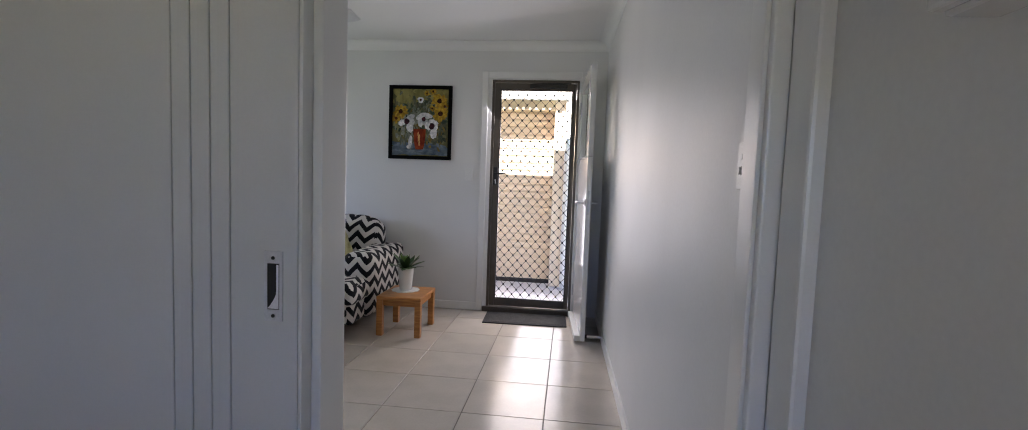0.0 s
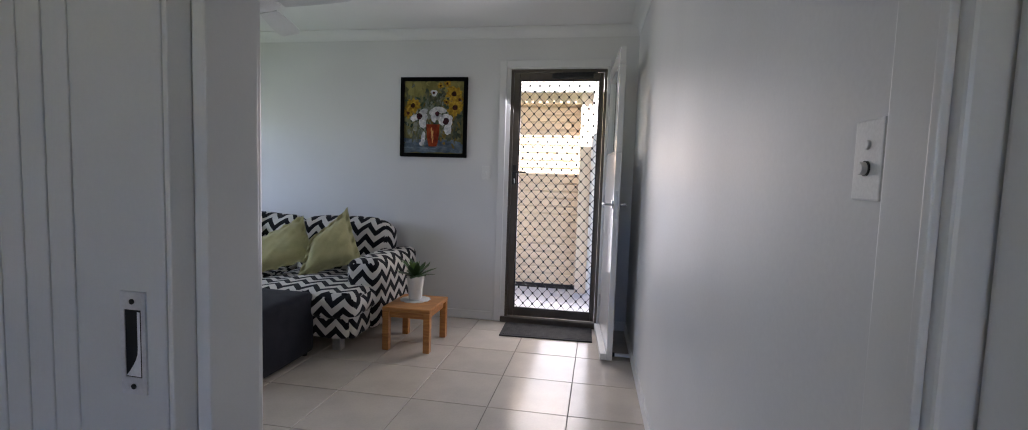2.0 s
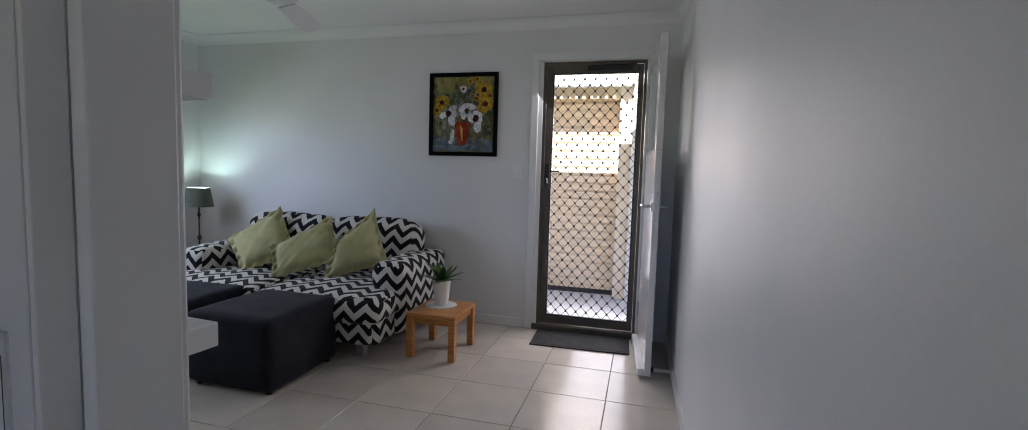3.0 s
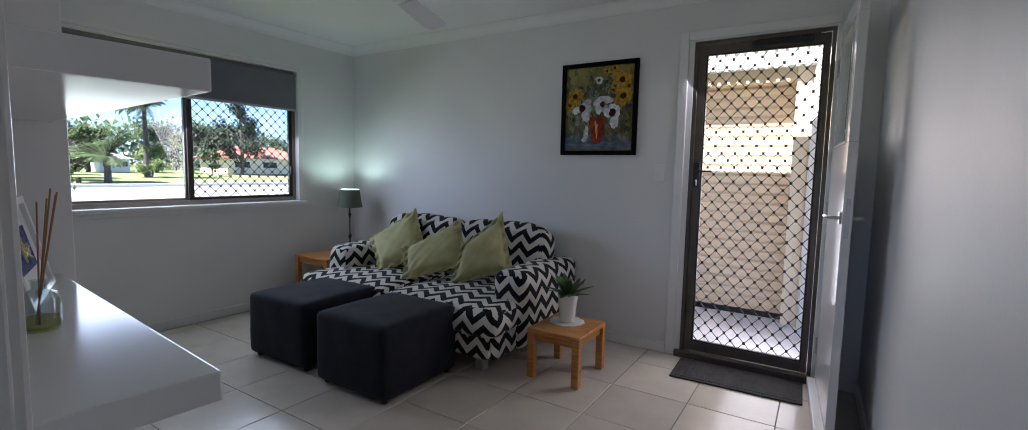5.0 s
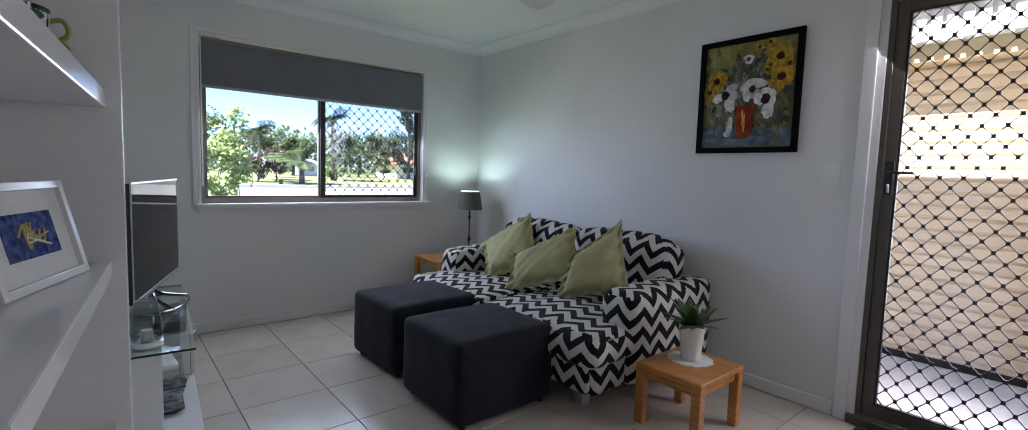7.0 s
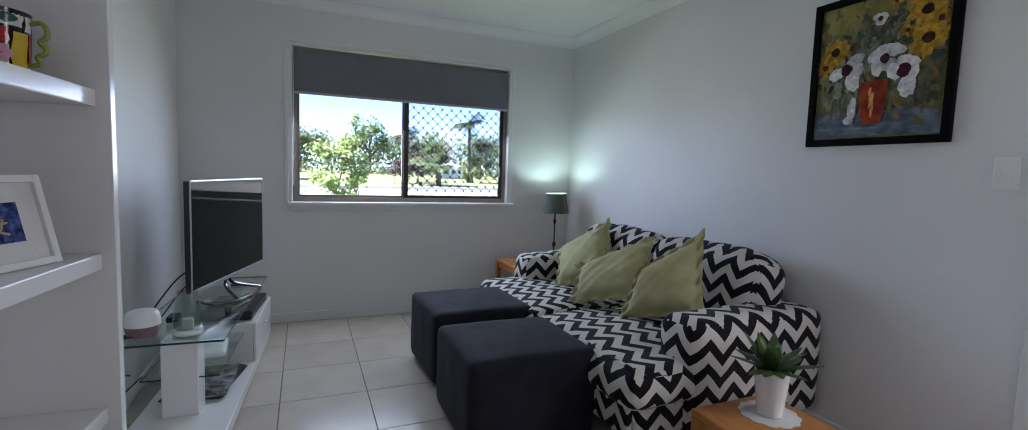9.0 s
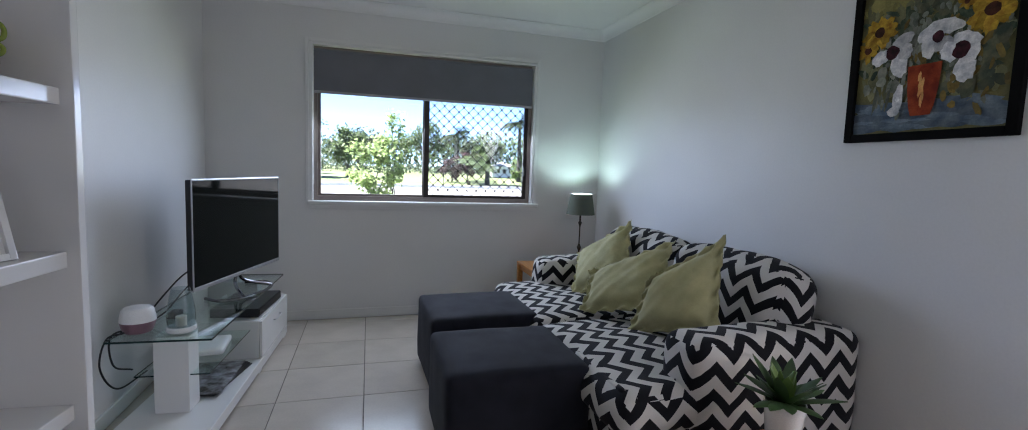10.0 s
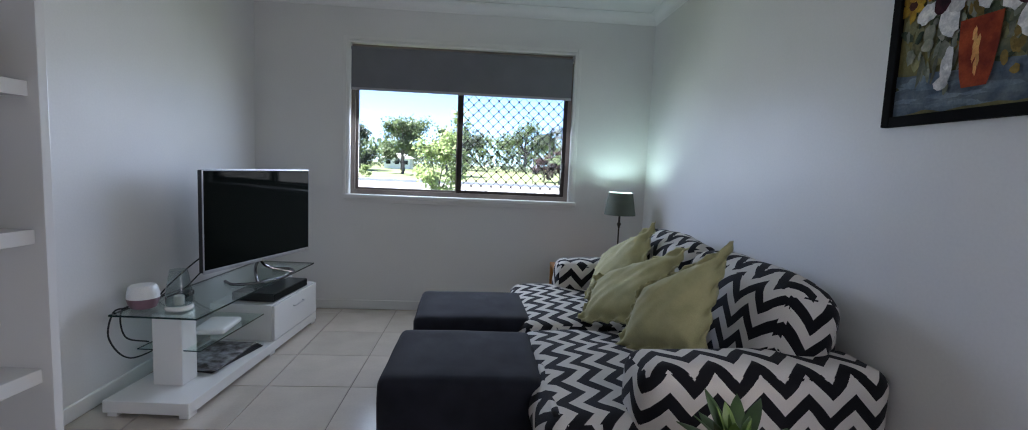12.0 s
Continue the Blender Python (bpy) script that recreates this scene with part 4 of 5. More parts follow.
for i, (x, z, r, n) in enumerate(((-0.225, 0.035, 0.044, 8), (-0.182, 0.098, 0.060, 11), (0.226, 0.148, 0.036, 8), (0.177, 0.195, 0.064, 12), (0.188, 0.082, 0.066, 12), (0.06, 0.262, 0.026, 8), (0.118, 0.28, 0.030, 8), (0.112, 0.128, 0.026, 7))):
    flower("sunflower", x, z, r, n, YELLOW, BROWN, -0.0176 - 0.0003 * i, 0.3 * i + 0.1, 0.55, 0.30, 0.58)


def blossom(x, z, petals, heart, depth, seed, hr=0.024):
    """A white poppy whose broad petals are laid one by one: (dx, dz, half width, half height, turn)."""
    rr_ = random.Random(seed)
    hb = bmesh.new()
    hb.faces.new([hb.verts.new((x + hr * (1 + rr_.uniform(-0.2, 0.2)) * math.cos(i * math.pi / 7), depth - 0.0006, z + hr * 1.15 * math.sin(i * math.pi / 7))) for i in range(14)])
    h = part("white_poppy", hb, heart, pic, "dark flower heart")
    for k, (dx, dz, a_, b_, turn) in enumerate(petals):
        pb = bmesh.new()
        rim = []
        for i in range(18):
            t = i * math.pi / 9
            g = 1 + rr_.uniform(-0.14, 0.14)
            u, w = a_ * g * math.cos(t), b_ * g * math.sin(t)
            rim.append(pb.verts.new((x + dx + u * math.cos(turn) - w * math.sin(turn), depth - 0.00004 * k, z + dz + u * math.sin(turn) + w * math.cos(turn))))
        pb.faces.new(rim)
        part("petal", pb, POPPY, h)


blossom(-0.124, 0.007, ((0.035, 0.038, 0.040, 0.026, 0.3), (-0.042, -0.012, 0.036, 0.026, 0.5), (0.030, -0.050, 0.030, 0.052, 0.15), (0.048, -0.005, 0.026, 0.030, 0.0)), MAROON, -0.0204, 2)
blossom(-0.088, -0.175, ((0.0, 0.0, 0.018, 0.055, -0.1), (-0.012, -0.045, 0.022, 0.020, 0.2)), POPPY, -0.0201, 3, 0.008)
blossom(0.036, 0.030, ((-0.02, 0.02, 0.050, 0.034, 0.35), (0.03, 0.03, 0.046, 0.026, -0.2), (-0.03, -0.03, 0.026, 0.042, 0.1), (0.02, -0.03, 0.032, 0.03, 0.0)), MAROON, -0.0209, 4, 0.019)
blossom(0.112, -0.032, ((-0.032, 0.0, 0.034, 0.036, 0.2), (0.014, 0.030, 0.044, 0.028, -0.3), (0.030, -0.012, 0.028, 0.032, 0.0), (0.016, -0.068, 0.034, 0.042, 0.2)), MAROON, -0.0216, 5, 0.026)
blossom(0.002, 0.203, ((-0.010, 0.008, 0.020, 0.016, 0.4), (0.012, 0.004, 0.018, 0.018, 0.0), (0.002, -0.016, 0.020, 0.014, 0.0)), BROWN, -0.0199, 6, 0.010)
daubs("fleck_paint", [(rp.gauss(0.01, 0.11), rp.gauss(0.03, 0.10), rp.uniform(0.004, 0.010), rp.uniform(0.008, 0.022), rp.uniform(-0.7, 0.7)) for _ in range(110)], paint("paint_pale_fleck", (0.24, 0.25, 0.20), (0.12, 0.14, 0.10), 30), -0.0174, "pale grey green flecks among the leaves")
daubs("gold_fleck_paint", [(rp.gauss(0.09, 0.10), rp.gauss(-0.05, 0.09), rp.uniform(0.006, 0.012), rp.uniform(0.010, 0.026), rp.uniform(-0.6, 0.6)) for _ in range(50)], paint("paint_gold_fleck", (0.22, 0.15, 0.035), (0.13, 0.10, 0.04), 30), -0.0172, "dull gold flecks among the leaves")
vb = bmesh.new()
prof = [(-0.060, -0.058), (-0.056, -0.14), (-0.046, -0.21), (-0.036, -0.243), (0.032, -0.243), (0.042, -0.21), (0.052, -0.14), (0.056, -0.058)]
vb.faces.new([vb.verts.new((x, -0.0197, z)) for x, z in prof])
part("painted_vase", vb, paint("paint_orange", (0.12, 0.014, 0.006), (0.30, 0.055, 0.016), 14), pic, "orange red vase")
daubs("vase_light_paint", [(-0.008 + rp.uniform(-0.008, 0.008), -0.10 - 0.012 * k, 0.005, 0.018, rp.uniform(-0.15, 0.15)) for k in range(9)], paint("paint_light_ochre", (0.55, 0.30, 0.10), (0.42, 0.16, 0.05), 20), -0.01975, "pale ochre streak of light on the vase")

# ---- television and its stand ----
U = thing("tv_stand", (-2.175, 1.73, 0), "white gloss television stand with a glass top and one drawer", "tv stand", turn=-3.6)
GZ = 0.425
part("base", one_box(-1.43, -0.02, -0.385, 0.0, 0.022, 0.078, 0.004), WHITE_GLOSS, U)
for x in (-1.40, -0.80, -0.06):
    for y in (-0.35, -0.03):
        part("foot", one_box(x - 0.03, x + 0.03, y - 0.022, y + 0.022, 0, 0.022, 0.003), WHITE_GLOSS, U)
part("leg", one_box(-0.30, -0.19, -0.28, -0.14, 0.078, GZ - 0.001, 0.004), WHITE_GLOSS, U)
part("drawer_case", one_box(-1.43, -0.80, -0.385, -0.016, 0.079, 0.30, 0.004), WHITE_GLOSS, U)
dr = part("drawer", one_box(-1.427, -0.803, -0.014, 0.002, 0.084, 0.296, 0.003), WHITE_GLOSS, U)
part("handle", tube(smooth_path([(-1.19, 0.002, 0.232), (-1.18, 0.02, 0.232), (-1.12, 0.023, 0.236), (-1.06, 0.02, 0.232), (-1.05, 0.002, 0.232)]), 0.004, 8), STEEL, dr, "slim steel bow handle", True)
part("rear_support", one_box(-1.36, -1.25, -0.32, -0.14, 0.301, GZ - 0.001, 0.004), WHITE_GLOSS, U)


def glass_sheet(name, x0, x1, y0, y1, z, t, parent, label):
    ob = part(name, one_box(x0, x1, y0, y1, z, z + t), TABLE_GLASS, parent, label)
    ob.data.materials.append(GLASS_EDGE)
    for p in ob.data.polygons:
        if abs(p.normal.z) < 0.5:
            p.material_index = 1
    return ob


glass_sheet("glass_top", -1.45, -0.125, -0.43, -0.025, GZ, 0.009, U, "clear glass top with a dark edge")
glass_sheet("glass_shelf", -0.80, -0.20, -0.36, -0.06, 0.245, 0.006, U, "clear glass shelf")

DARK_CHROME = material("dark_chrome", (0.22, 0.22, 0.23), 0.15, metal=1.0, var=0.05, bump=0.0)
tv = thing("television", (-3.135, 1.653, GZ + 0.0095), "flat television with a slim silver rim, switched off", "television", turn=-16.3)
part("body", one_box(-0.446, 0.446, -0.034, -0.006, 0.112, 0.668, 0.006), BLACK_PLASTIC, tv)
part("rear_case", one_box(-0.28, 0.24, -0.07, -0.033, 0.16, 0.50, 0.012), BLACK_PLASTIC, tv)
for b in ((-0.449, -0.443, 0.107, 0.673), (0.443, 0.449, 0.107, 0.673), (-0.443, 0.443, 0.663, 0.673), (-0.443, 0.443, 0.107, 0.127)):
    part("rim", one_box(b[0], b[1], -0.005, 0.002, b[2], b[3], 0.003), STEEL, tv, "silver rim")
part("screen", one_box(-0.443, 0.443, -0.01, -0.001, 0.127, 0.663), SCREEN, tv, "black glossy screen")
part("logo_bar", one_box(-0.02, 0.02, 0.002, 0.0028, 0.113, 0.119), CHROME, tv)
part("stand_ring", tube(smooth_path([(-0.20, -0.10, 0.008), (-0.24, 0.0, 0.008), (-0.16, 0.09, 0.008), (0, 0.12, 0.008), (0.16, 0.09, 0.008), (0.24, 0.0, 0.008), (0.20, -0.10, 0.008)], 10), 0.0085, 8), DARK_CHROME, tv, "curved chrome foot", True)
part("stand_neck", tube(smooth_path([(-0.16, 0.09, 0.010), (-0.05, -0.02, 0.06), (0, -0.03, 0.13)]), 0.009, 8), DARK_CHROME, tv, "", True)
part("stand_neck", tube(smooth_path([(0.16, 0.09, 0.010), (0.05, -0.02, 0.06), (0, -0.03, 0.13)]), 0.009, 8), DARK_CHROME, tv, "", True)

M = U.matrix_basis


def on_stand(x, y, z):
    return tuple(M @ Vector((x, y, z)))


bx = thing("media_player", on_stand(-1.08, -0.15, 0.301), "slim black media player on the stand", "media player", turn=-6)
part("case", one_box(-0.22, 0.22, -0.13, 0.13, 0.004, 0.055, 0.004), BLACK_PLASTIC, bx)
part("front", one_box(-0.215, 0.215, 0.1305, 0.133, 0.01, 0.05), SCREEN, bx)
rt = thing("router", on_stand(-0.52, -0.17, 0.2515), "flat white router on the glass shelf", "router", turn=4)
part("case", moved(soft_box((0.24, 0.16, 0.03), 0.012, 6), pose(0, 0, 0.015)), WHITE_PLASTIC, rt, "", "all")
# Dark glossy tray; the stack of four thin sheets is a made-up shape for it.
mg = thing("magazine", on_stand(-0.55, -0.19, 0.079), "dark glossy tray under the glass, built as four thin layers", "magazine", turn=-8)
for i in range(4):
    part("tray_layer", moved(one_box(-0.20, 0.20, -0.13, 0.13, 0.006 * i, 0.006 * i + 0.0055, 0.001), pose(0.01 * i, 0, 0, 0, 0, 3 * i - 4)), material("mottled_tray_top", (0.06, 0.05, 0.045), 0.2, col2=(0.35, 0.35, 0.38), scale=25, bump=0.01) if i == 3 else BLACK_PLASTIC, mg)
sp = thing("humidifier", on_stand(-0.242, -0.355, GZ + 0.0095), "white and mauve rounded humidifier on the glass top", "humidifier")
part("bowl", lathe([(0.035, 0.0), (0.052, 0.008), (0.062, 0.03), (0.067, 0.055)], 36), material("mauve_plastic", (0.24, 0.13, 0.16), 0.3, bump=0.01), sp, "mauve lower bowl", True)
part("top", lathe([(0.0675, 0.0555), (0.066, 0.075), (0.060, 0.105), (0.050, 0.115), (0.02, 0.118), (0.0, 0.118)], 36), WHITE_PLASTIC, sp, "white rounded top", True)
ch = thing("candle_holder", on_stand(-0.252, -0.19, GZ + 0.0095), "glass candle cover on a white dish with a candle", "candle holder")
part("dish", lathe([(0.0, 0.0), (0.055, 0.0), (0.060, 0.008), (0.058, 0.020), (0.050, 0.024), (0.0, 0.022)], 36), CERAMIC, ch, "white round dish", True)
part("candle", lathe([(0.022, 0.0225), (0.022, 0.066), (0.019, 0.068), (0.0, 0.064)], 22), material("wax", (0.75, 0.72, 0.64), 0.5, bump=0.02), ch, "white candle", True)
part("glass_cover", lathe([(0.054, 0.025), (0.057, 0.06), (0.054, 0.10), (0.045, 0.155), (0.037, 0.195), (0.0355, 0.195), (0.0435, 0.155), (0.0525, 0.10), (0.0555, 0.06), (0.0525, 0.025)], 36), CLEAR, ch, "clear glass cover", True)
cb = thing("tv_cables", (0, 0, 0), "black cables looping behind the television", "cable")
for pts in (((-2.86, 1.515, 0.66), (-2.80, 1.44, 0.60), (-2.66, 1.38, 0.50), (-2.60, 1.36, 0.445), (-2.70, 1.33, 0.438)), ((-2.90, 1.51, 0.60), (-2.82, 1.45, 0.53), (-2.74, 1.40, 0.45), (-2.62, 1.39, 0.44)), ((-2.36, 1.37, 0.46), (-2.37, 1.30, 0.43), (-2.38, 1.27, 0.30), (-2.50, 1.28, 0.16), (-2.75, 1.30, 0.14)), ((-2.50, 1.38, 0.44), (-2.45, 1.285, 0.42), (-2.47, 1.28, 0.28), (-2.62, 1.29, 0.20))):
    part("cable", tube(smooth_path(pts, 8), 0.004, 6), CABLE, cb, "", True)
part("plug_block", moved(soft_box((0.09, 0.05, 0.03), 0.008, 5), Matrix.Translation(on_stand(-0.46, -0.30, GZ + 0.026))), BLACK_PLASTIC, cb, "", "all")

# ---- open shelf unit ----
sh = thing("shelf_unit", (-1.887, 1.458, 0), "white gloss open shelf unit with thick shelves", "shelf unit", turn=-5.0)
part("end_panel", one_box(0.030, 0.064, -0.388, 0.032, 0.002, 2.0, 0.003), WHITE_GLOSS, sh)
part("back_panel", one_box(0.065, 0.83, -0.30, -0.288, 0.002, 2.0), WHITE_GLOSS, sh)
for z in (0.345, 0.848, 1.355, 1.945):
    part("shelf", one_box(0.065, 1.195, -0.287, -0.004, z, z + 0.052, 0.004), WHITE_GLOSS, sh)
part("plinth", one_box(0.065, 1.16, -0.28, -0.04, 0.002, 0.07, 0.003), WHITE_GLOSS, sh)
part("upright", one_box(0.585, 0.62, -0.28, -0.10, 0.0705, 0.3445, 0.003), WHITE_GLOSS, sh)

# jug in bright painted patches
jg = thing("painted_jug", (-1.715, 1.262, 1.4075), "glazed jug in bright red, yellow and black patches", "jug", turn=-75)
body = [(0.055, 0.0), (0.062, 0.006), (0.072, 0.05), (0.076, 0.10), (0.078, 0.15), (0.082, 0.175), (0.079, 0.176), (0.072, 0.15)]
part("body", lathe(body, 40), material("jug_black", (0.012, 0.012, 0.012), 0.12, var=0.1, bump=0.0), jg, "glossy black body", True)
JC = {"yellow": (0.62, 0.45, 0.03), "red": (0.45, 0.02, 0.02), "white": (0.7, 0.7, 0.68), "green": (0.16, 0.28, 0.03), "pink": (0.6, 0.3, 0.42), "teal": (0.03, 0.10, 0.07)}
JM = {k: material("jug_" + k, c, 0.12, bump=0.0) for k, c in JC.items()}
JUG_PATCHES = ((94, 122, 0.086, 0.126, "red", 0), (92, 122, 0.012, 0.080, "green", 0), (126, 160, 0.012, 0.118, "yellow", 0), (92, 148, 0.132, 0.170, "white", 0), (104, 136, 0.138, 0.164, "teal", 1), (152, 176, 0.124, 0.170, "white", 0), (164, 180, 0.012, 0.116, "red", 0), (186, 230, 0.05, 0.15, "yellow", 0), (40, 88, 0.02, 0.10, "yellow", 0), (45, 88, 0.108, 0.168, "red", 0), (-10, 36, 0.03, 0.15, "white", 0), (-60, -14, 0.02, 0.12, "green", 0))
for k, (a0, a1, za, zb, tone, layer) in enumerate(JUG_PATCHES):
    bm = bmesh.new()
    rows = []
    for i in range(7):
        z = za + (zb - za) * i / 6
        r = 0.0715 + (0.0625 - 0.0715 if z < 0.01 else 0) + 0.045 * max(0, z - 0.05) + 0.0035 + 0.0012 * layer
        bow = math.sin(math.pi * i / 6) ** 0.5 if layer else 1 - 0.10 * abs(i - 3) / 3
        m0, hw = (a0 + a1) / 2 + 2 * math.sin(i * 1.1 + k), (a1 - a0) / 2 * max(0.05, bow)
        rows.append([bm.verts.new((r * math.cos(radians(m0 - hw + 2 * hw * j / 6)), r * math.sin(radians(m0 - hw + 2 * hw * j / 6)), z)) for j in range(7)])
    for p, q in zip(rows, rows[1:]):
        for j in range(6):
            bm.faces.new((p[j], p[j + 1], q[j + 1], q[j]))
    part("glaze_patch", bm, JM[tone], jg, "", True)
fl = bmesh.new()
for i in range(5):
    a = i * 2 * math.pi / 5
    lathe([(0.0, 0.0), (0.011, 0.0), (0.011, 0.002), (0.0, 0.003)], 12, fl, (0.013 * math.cos(a), 0.013 * math.sin(a)))
part("flower", moved(fl, pose(0.078 * math.cos(radians(110)), 0.078 * math.sin(radians(110)), 0.058, 90, 0, 200)), JM["pink"], jg, "pink flower")
part("handle", tube(smooth_path([(-0.076, 0.015, 0.150), (-0.100, 0.02, 0.156), (-0.112, 0.022, 0.138), (-0.110, 0.022, 0.118), (-0.096, 0.02, 0.104), (-0.108, 0.022, 0.088), (-0.106, 0.022, 0.074), (-0.090, 0.02, 0.062), (-0.094, 0.02, 0.044), (-0.070, 0.015, 0.036)]), 0.0062, 10), material("jug_lime", (0.25, 0.33, 0.05), 0.15, bump=0.0), jg, "wavy lime green handle", True)

pf = thing("photo_frame", (-1.515, 1.332, 0.9005), "white photo frame with blue artwork, leaning back", "photo frame", turn=-20)
tilt = pose(0, 0, 0, 13)
FW, FH = 0.183, 0.25
for b in ((-FW, -FW + 0.02, 0, FH), (FW - 0.02, FW, 0, FH), (-FW + 0.02, FW - 0.02, 0, 0.02), (-FW + 0.02, FW - 0.02, FH - 0.02, FH)):
    part("frame_side", moved(one_box(b[0], b[1], -0.012, 0.008, b[2], b[3], 0.002), tilt), WHITE_GLOSS, pf)
part("mount", moved(one_box(-FW + 0.02, FW - 0.02, -0.010, -0.004, 0.02, FH - 0.02), tilt), material("white_card", (0.74, 0.74, 0.72), 0.8), pf)
part("artwork", moved(one_box(-0.105, 0.105, -0.0042, -0.0025, 0.072, 0.178), tilt), material("blue_print", (0.008, 0.014, 0.10), 0.7, col2=(0.10, 0.15, 0.36), scale=55, bump=0.0, spec=0.1), pf, "blue print")
curl = bmesh.new()
for s in range(5):
    tube(smooth_path([(0.055 * math.cos(s * 1.3) - 0.008 * s, -0.0012, 0.125 + 0.035 * math.sin(s * 2.1)), (0.02, -0.0012, 0.15 - 0.014 * s), (-0.035 + 0.016 * s, -0.0012, 0.105 + 0.012 * s), (-0.055 + 0.02 * s, -0.0012, 0.135)]), 0.0032, 5, curl)
part("flourish", moved(curl, tilt), material("gold_print", (0.52, 0.42, 0.16), 0.4), pf, "gold flourish")
part("strut", moved(one_box(-0.02, 0.02, -0.075, -0.071, 0.003, 0.15), pose(0, 0.0, 0, -8)), BLACK_PLASTIC, pf)

rd = thing("reed_diffuser", (-1.19, 1.248, 0.9005), "clear glass diffuser bottle with wooden reeds", "diffuser")
part("bottle", lathe([(0.0, 0.0), (0.030, 0.001), (0.033, 0.01), (0.033, 0.06), (0.028, 0.075), (0.012, 0.084), (0.012, 0.10), (0.014, 0.102), (0.010, 0.102), (0.010, 0.084), (0.026, 0.073), (0.031, 0.06), (0.031, 0.01), (0.0, 0.006)], 30), CLEAR, rd, "", True)
part("oil", lathe([(0.0, 0.0065), (0.0305, 0.0065), (0.0305, 0.026), (0.0, 0.026)], 24), sheet_glass("pale_oil", (0.86, 0.82, 0.42), 0.6), rd, "pale yellow oil", True)
for i, (dx, dy) in enumerate(((-0.06, 0.02), (-0.035, 0.03), (0.0, 0.035), (0.028, 0.03), (0.05, 0.015))):
    part("reed", tube([(-0.2 * dx, -0.2 * dy, 0.012), (dx, dy, 0.255 + 0.008 * i)], 0.0018, 6), material("reed", (0.34, 0.17, 0.08), 0.7), rd)
tb = thing("terracotta_bowl", (-0.95, 1.22, 0.3975), "small terracotta bowl on the low shelf", "bowl")
part("bowl", lathe([(0.03, 0.0), (0.06, 0.03), (0.075, 0.07), (0.07, 0.07), (0.055, 0.034), (0.0, 0.012)], 30), material("terracotta", (0.36, 0.13, 0.06), 0.7, bump=0.2), tb, "", True)

# ---- outside the front door ----
CLAD = material("cream_steel_cladding", (0.86, 0.71, 0.53), 0.5, var=0.04, scale=2, bump=0.05)
CREAM = material("cream_render", (0.84, 0.73, 0.58), 0.8, var=0.04, scale=3, bump=0.3)
PORCH = material("porch_concrete", (0.66, 0.66, 0.67), 0.8, var=0.06, scale=4, bump=0.3)
structure("porch_floor", boxes((-5.0, 3.0, 4.43, 5.86, -0.16, -0.02)), PORCH, "pale concrete path outside the door", "path")
gar = thing("garage", (0, 0, 0), "cream garage with a ribbed roller door and white pier", "garage")
rdoor = part("roller_door", one_box(-3.4, -0.115, 5.815, 5.83, -0.02, 2.2), CLAD, gar, "cream ribbed roller door")
for k in range(26):
    z = -0.018 + 0.085 * k
    part("slat", one_box(-3.4, -0.115, 5.795, 5.8145, z, z + 0.066, 0.006, 2), CLAD, rdoor)
part("door_bottom_rail", one_box(-3.4, -0.115, 5.78, 5.80, -0.019, 0.03), BLACK_METAL, gar)
part("pier", one_box(-0.112, 0.09, 5.62, 6.2, -0.02, 2.6, 0.006), CREAM, gar, "cream rendered pier")
part("wall", one_box(0.092, 3.2, 5.70, 6.2, -0.02, 2.6), CREAM, gar)
part("downpipe", tube([(0.05, 5.58, -0.015), (0.05, 5.58, 2.5)], 0.04, 14), WHITE_PLASTIC, gar, "white downpipe", True)
part("lintel", one_box(-3.5, -0.114, 5.60, 6.2, 2.02, 2.13, 0.004), material("ochre_beam", (0.60, 0.49, 0.32), 0.7, bump=0.2), gar, "ochre timber lintel")
fas = bmesh.new()
for i in range(90):
    x = -3.6 + i * 0.076
    box(fas, x, x + 0.05, 5.53, 5.55, 2.14, 2.42)
box(fas, -3.6, 3.2, 5.55, 5.60, 2.13, 2.44)
part("fascia", fas, WHITE_PLASTIC, gar, "white ribbed metal fascia")
part("gutter", one_box(-3.6, 3.2, 5.44, 5.56, 2.425, 2.53, 0.01), CREAM, gar)
part("roof", one_box(-3.7, 3.3, 5.5, 9.0, 2.54, 2.62), CREAM, gar)

# ---- garden and street seen through the window ----
def leaf_mat(name, c, c2):
    m = material(name, c, 0.55, col2=c2, scale=0.8, grain=0.03, bump=0.05)
    n, l = m.node_tree.nodes, m.node_tree.links
    b = n["Principled BSDF"]
    isl = n.new("ShaderNodeNewGeometry").outputs["Random Per Island"]
    mr = n.new("ShaderNodeMapRange")
    mr.inputs["To Min"].default_value, mr.inputs["To Max"].default_value = 0.55, 1.5
    l.new(isl, mr.inputs["Value"])
    mx = n.new("ShaderNodeMix")
    mx.data_type, mx.blend_type = "RGBA", "MULTIPLY"
    mx.inputs["Factor"].default_value = 1
    l.new(b.inputs["Base Color"].links[0].from_socket, mx.inputs["A"])
    l.new(mr.outputs["Result"], mx.inputs["B"])
    l.new(mx.outputs["Result"], b.inputs["Base Color"])
    tl_, ms = n.new("ShaderNodeBsdfTranslucent"), n.new("ShaderNodeMixShader")
    ms.inputs[0].default_value = 0.45
    l.new(mx.outputs["Result"], tl_.inputs["Color"])
    l.new(b.outputs[0], ms.inputs[1])
    l.new(tl_.outputs[0], ms.inputs[2])
    l.new(ms.outputs[0], n["Material Output"].inputs["Surface"])
    return m


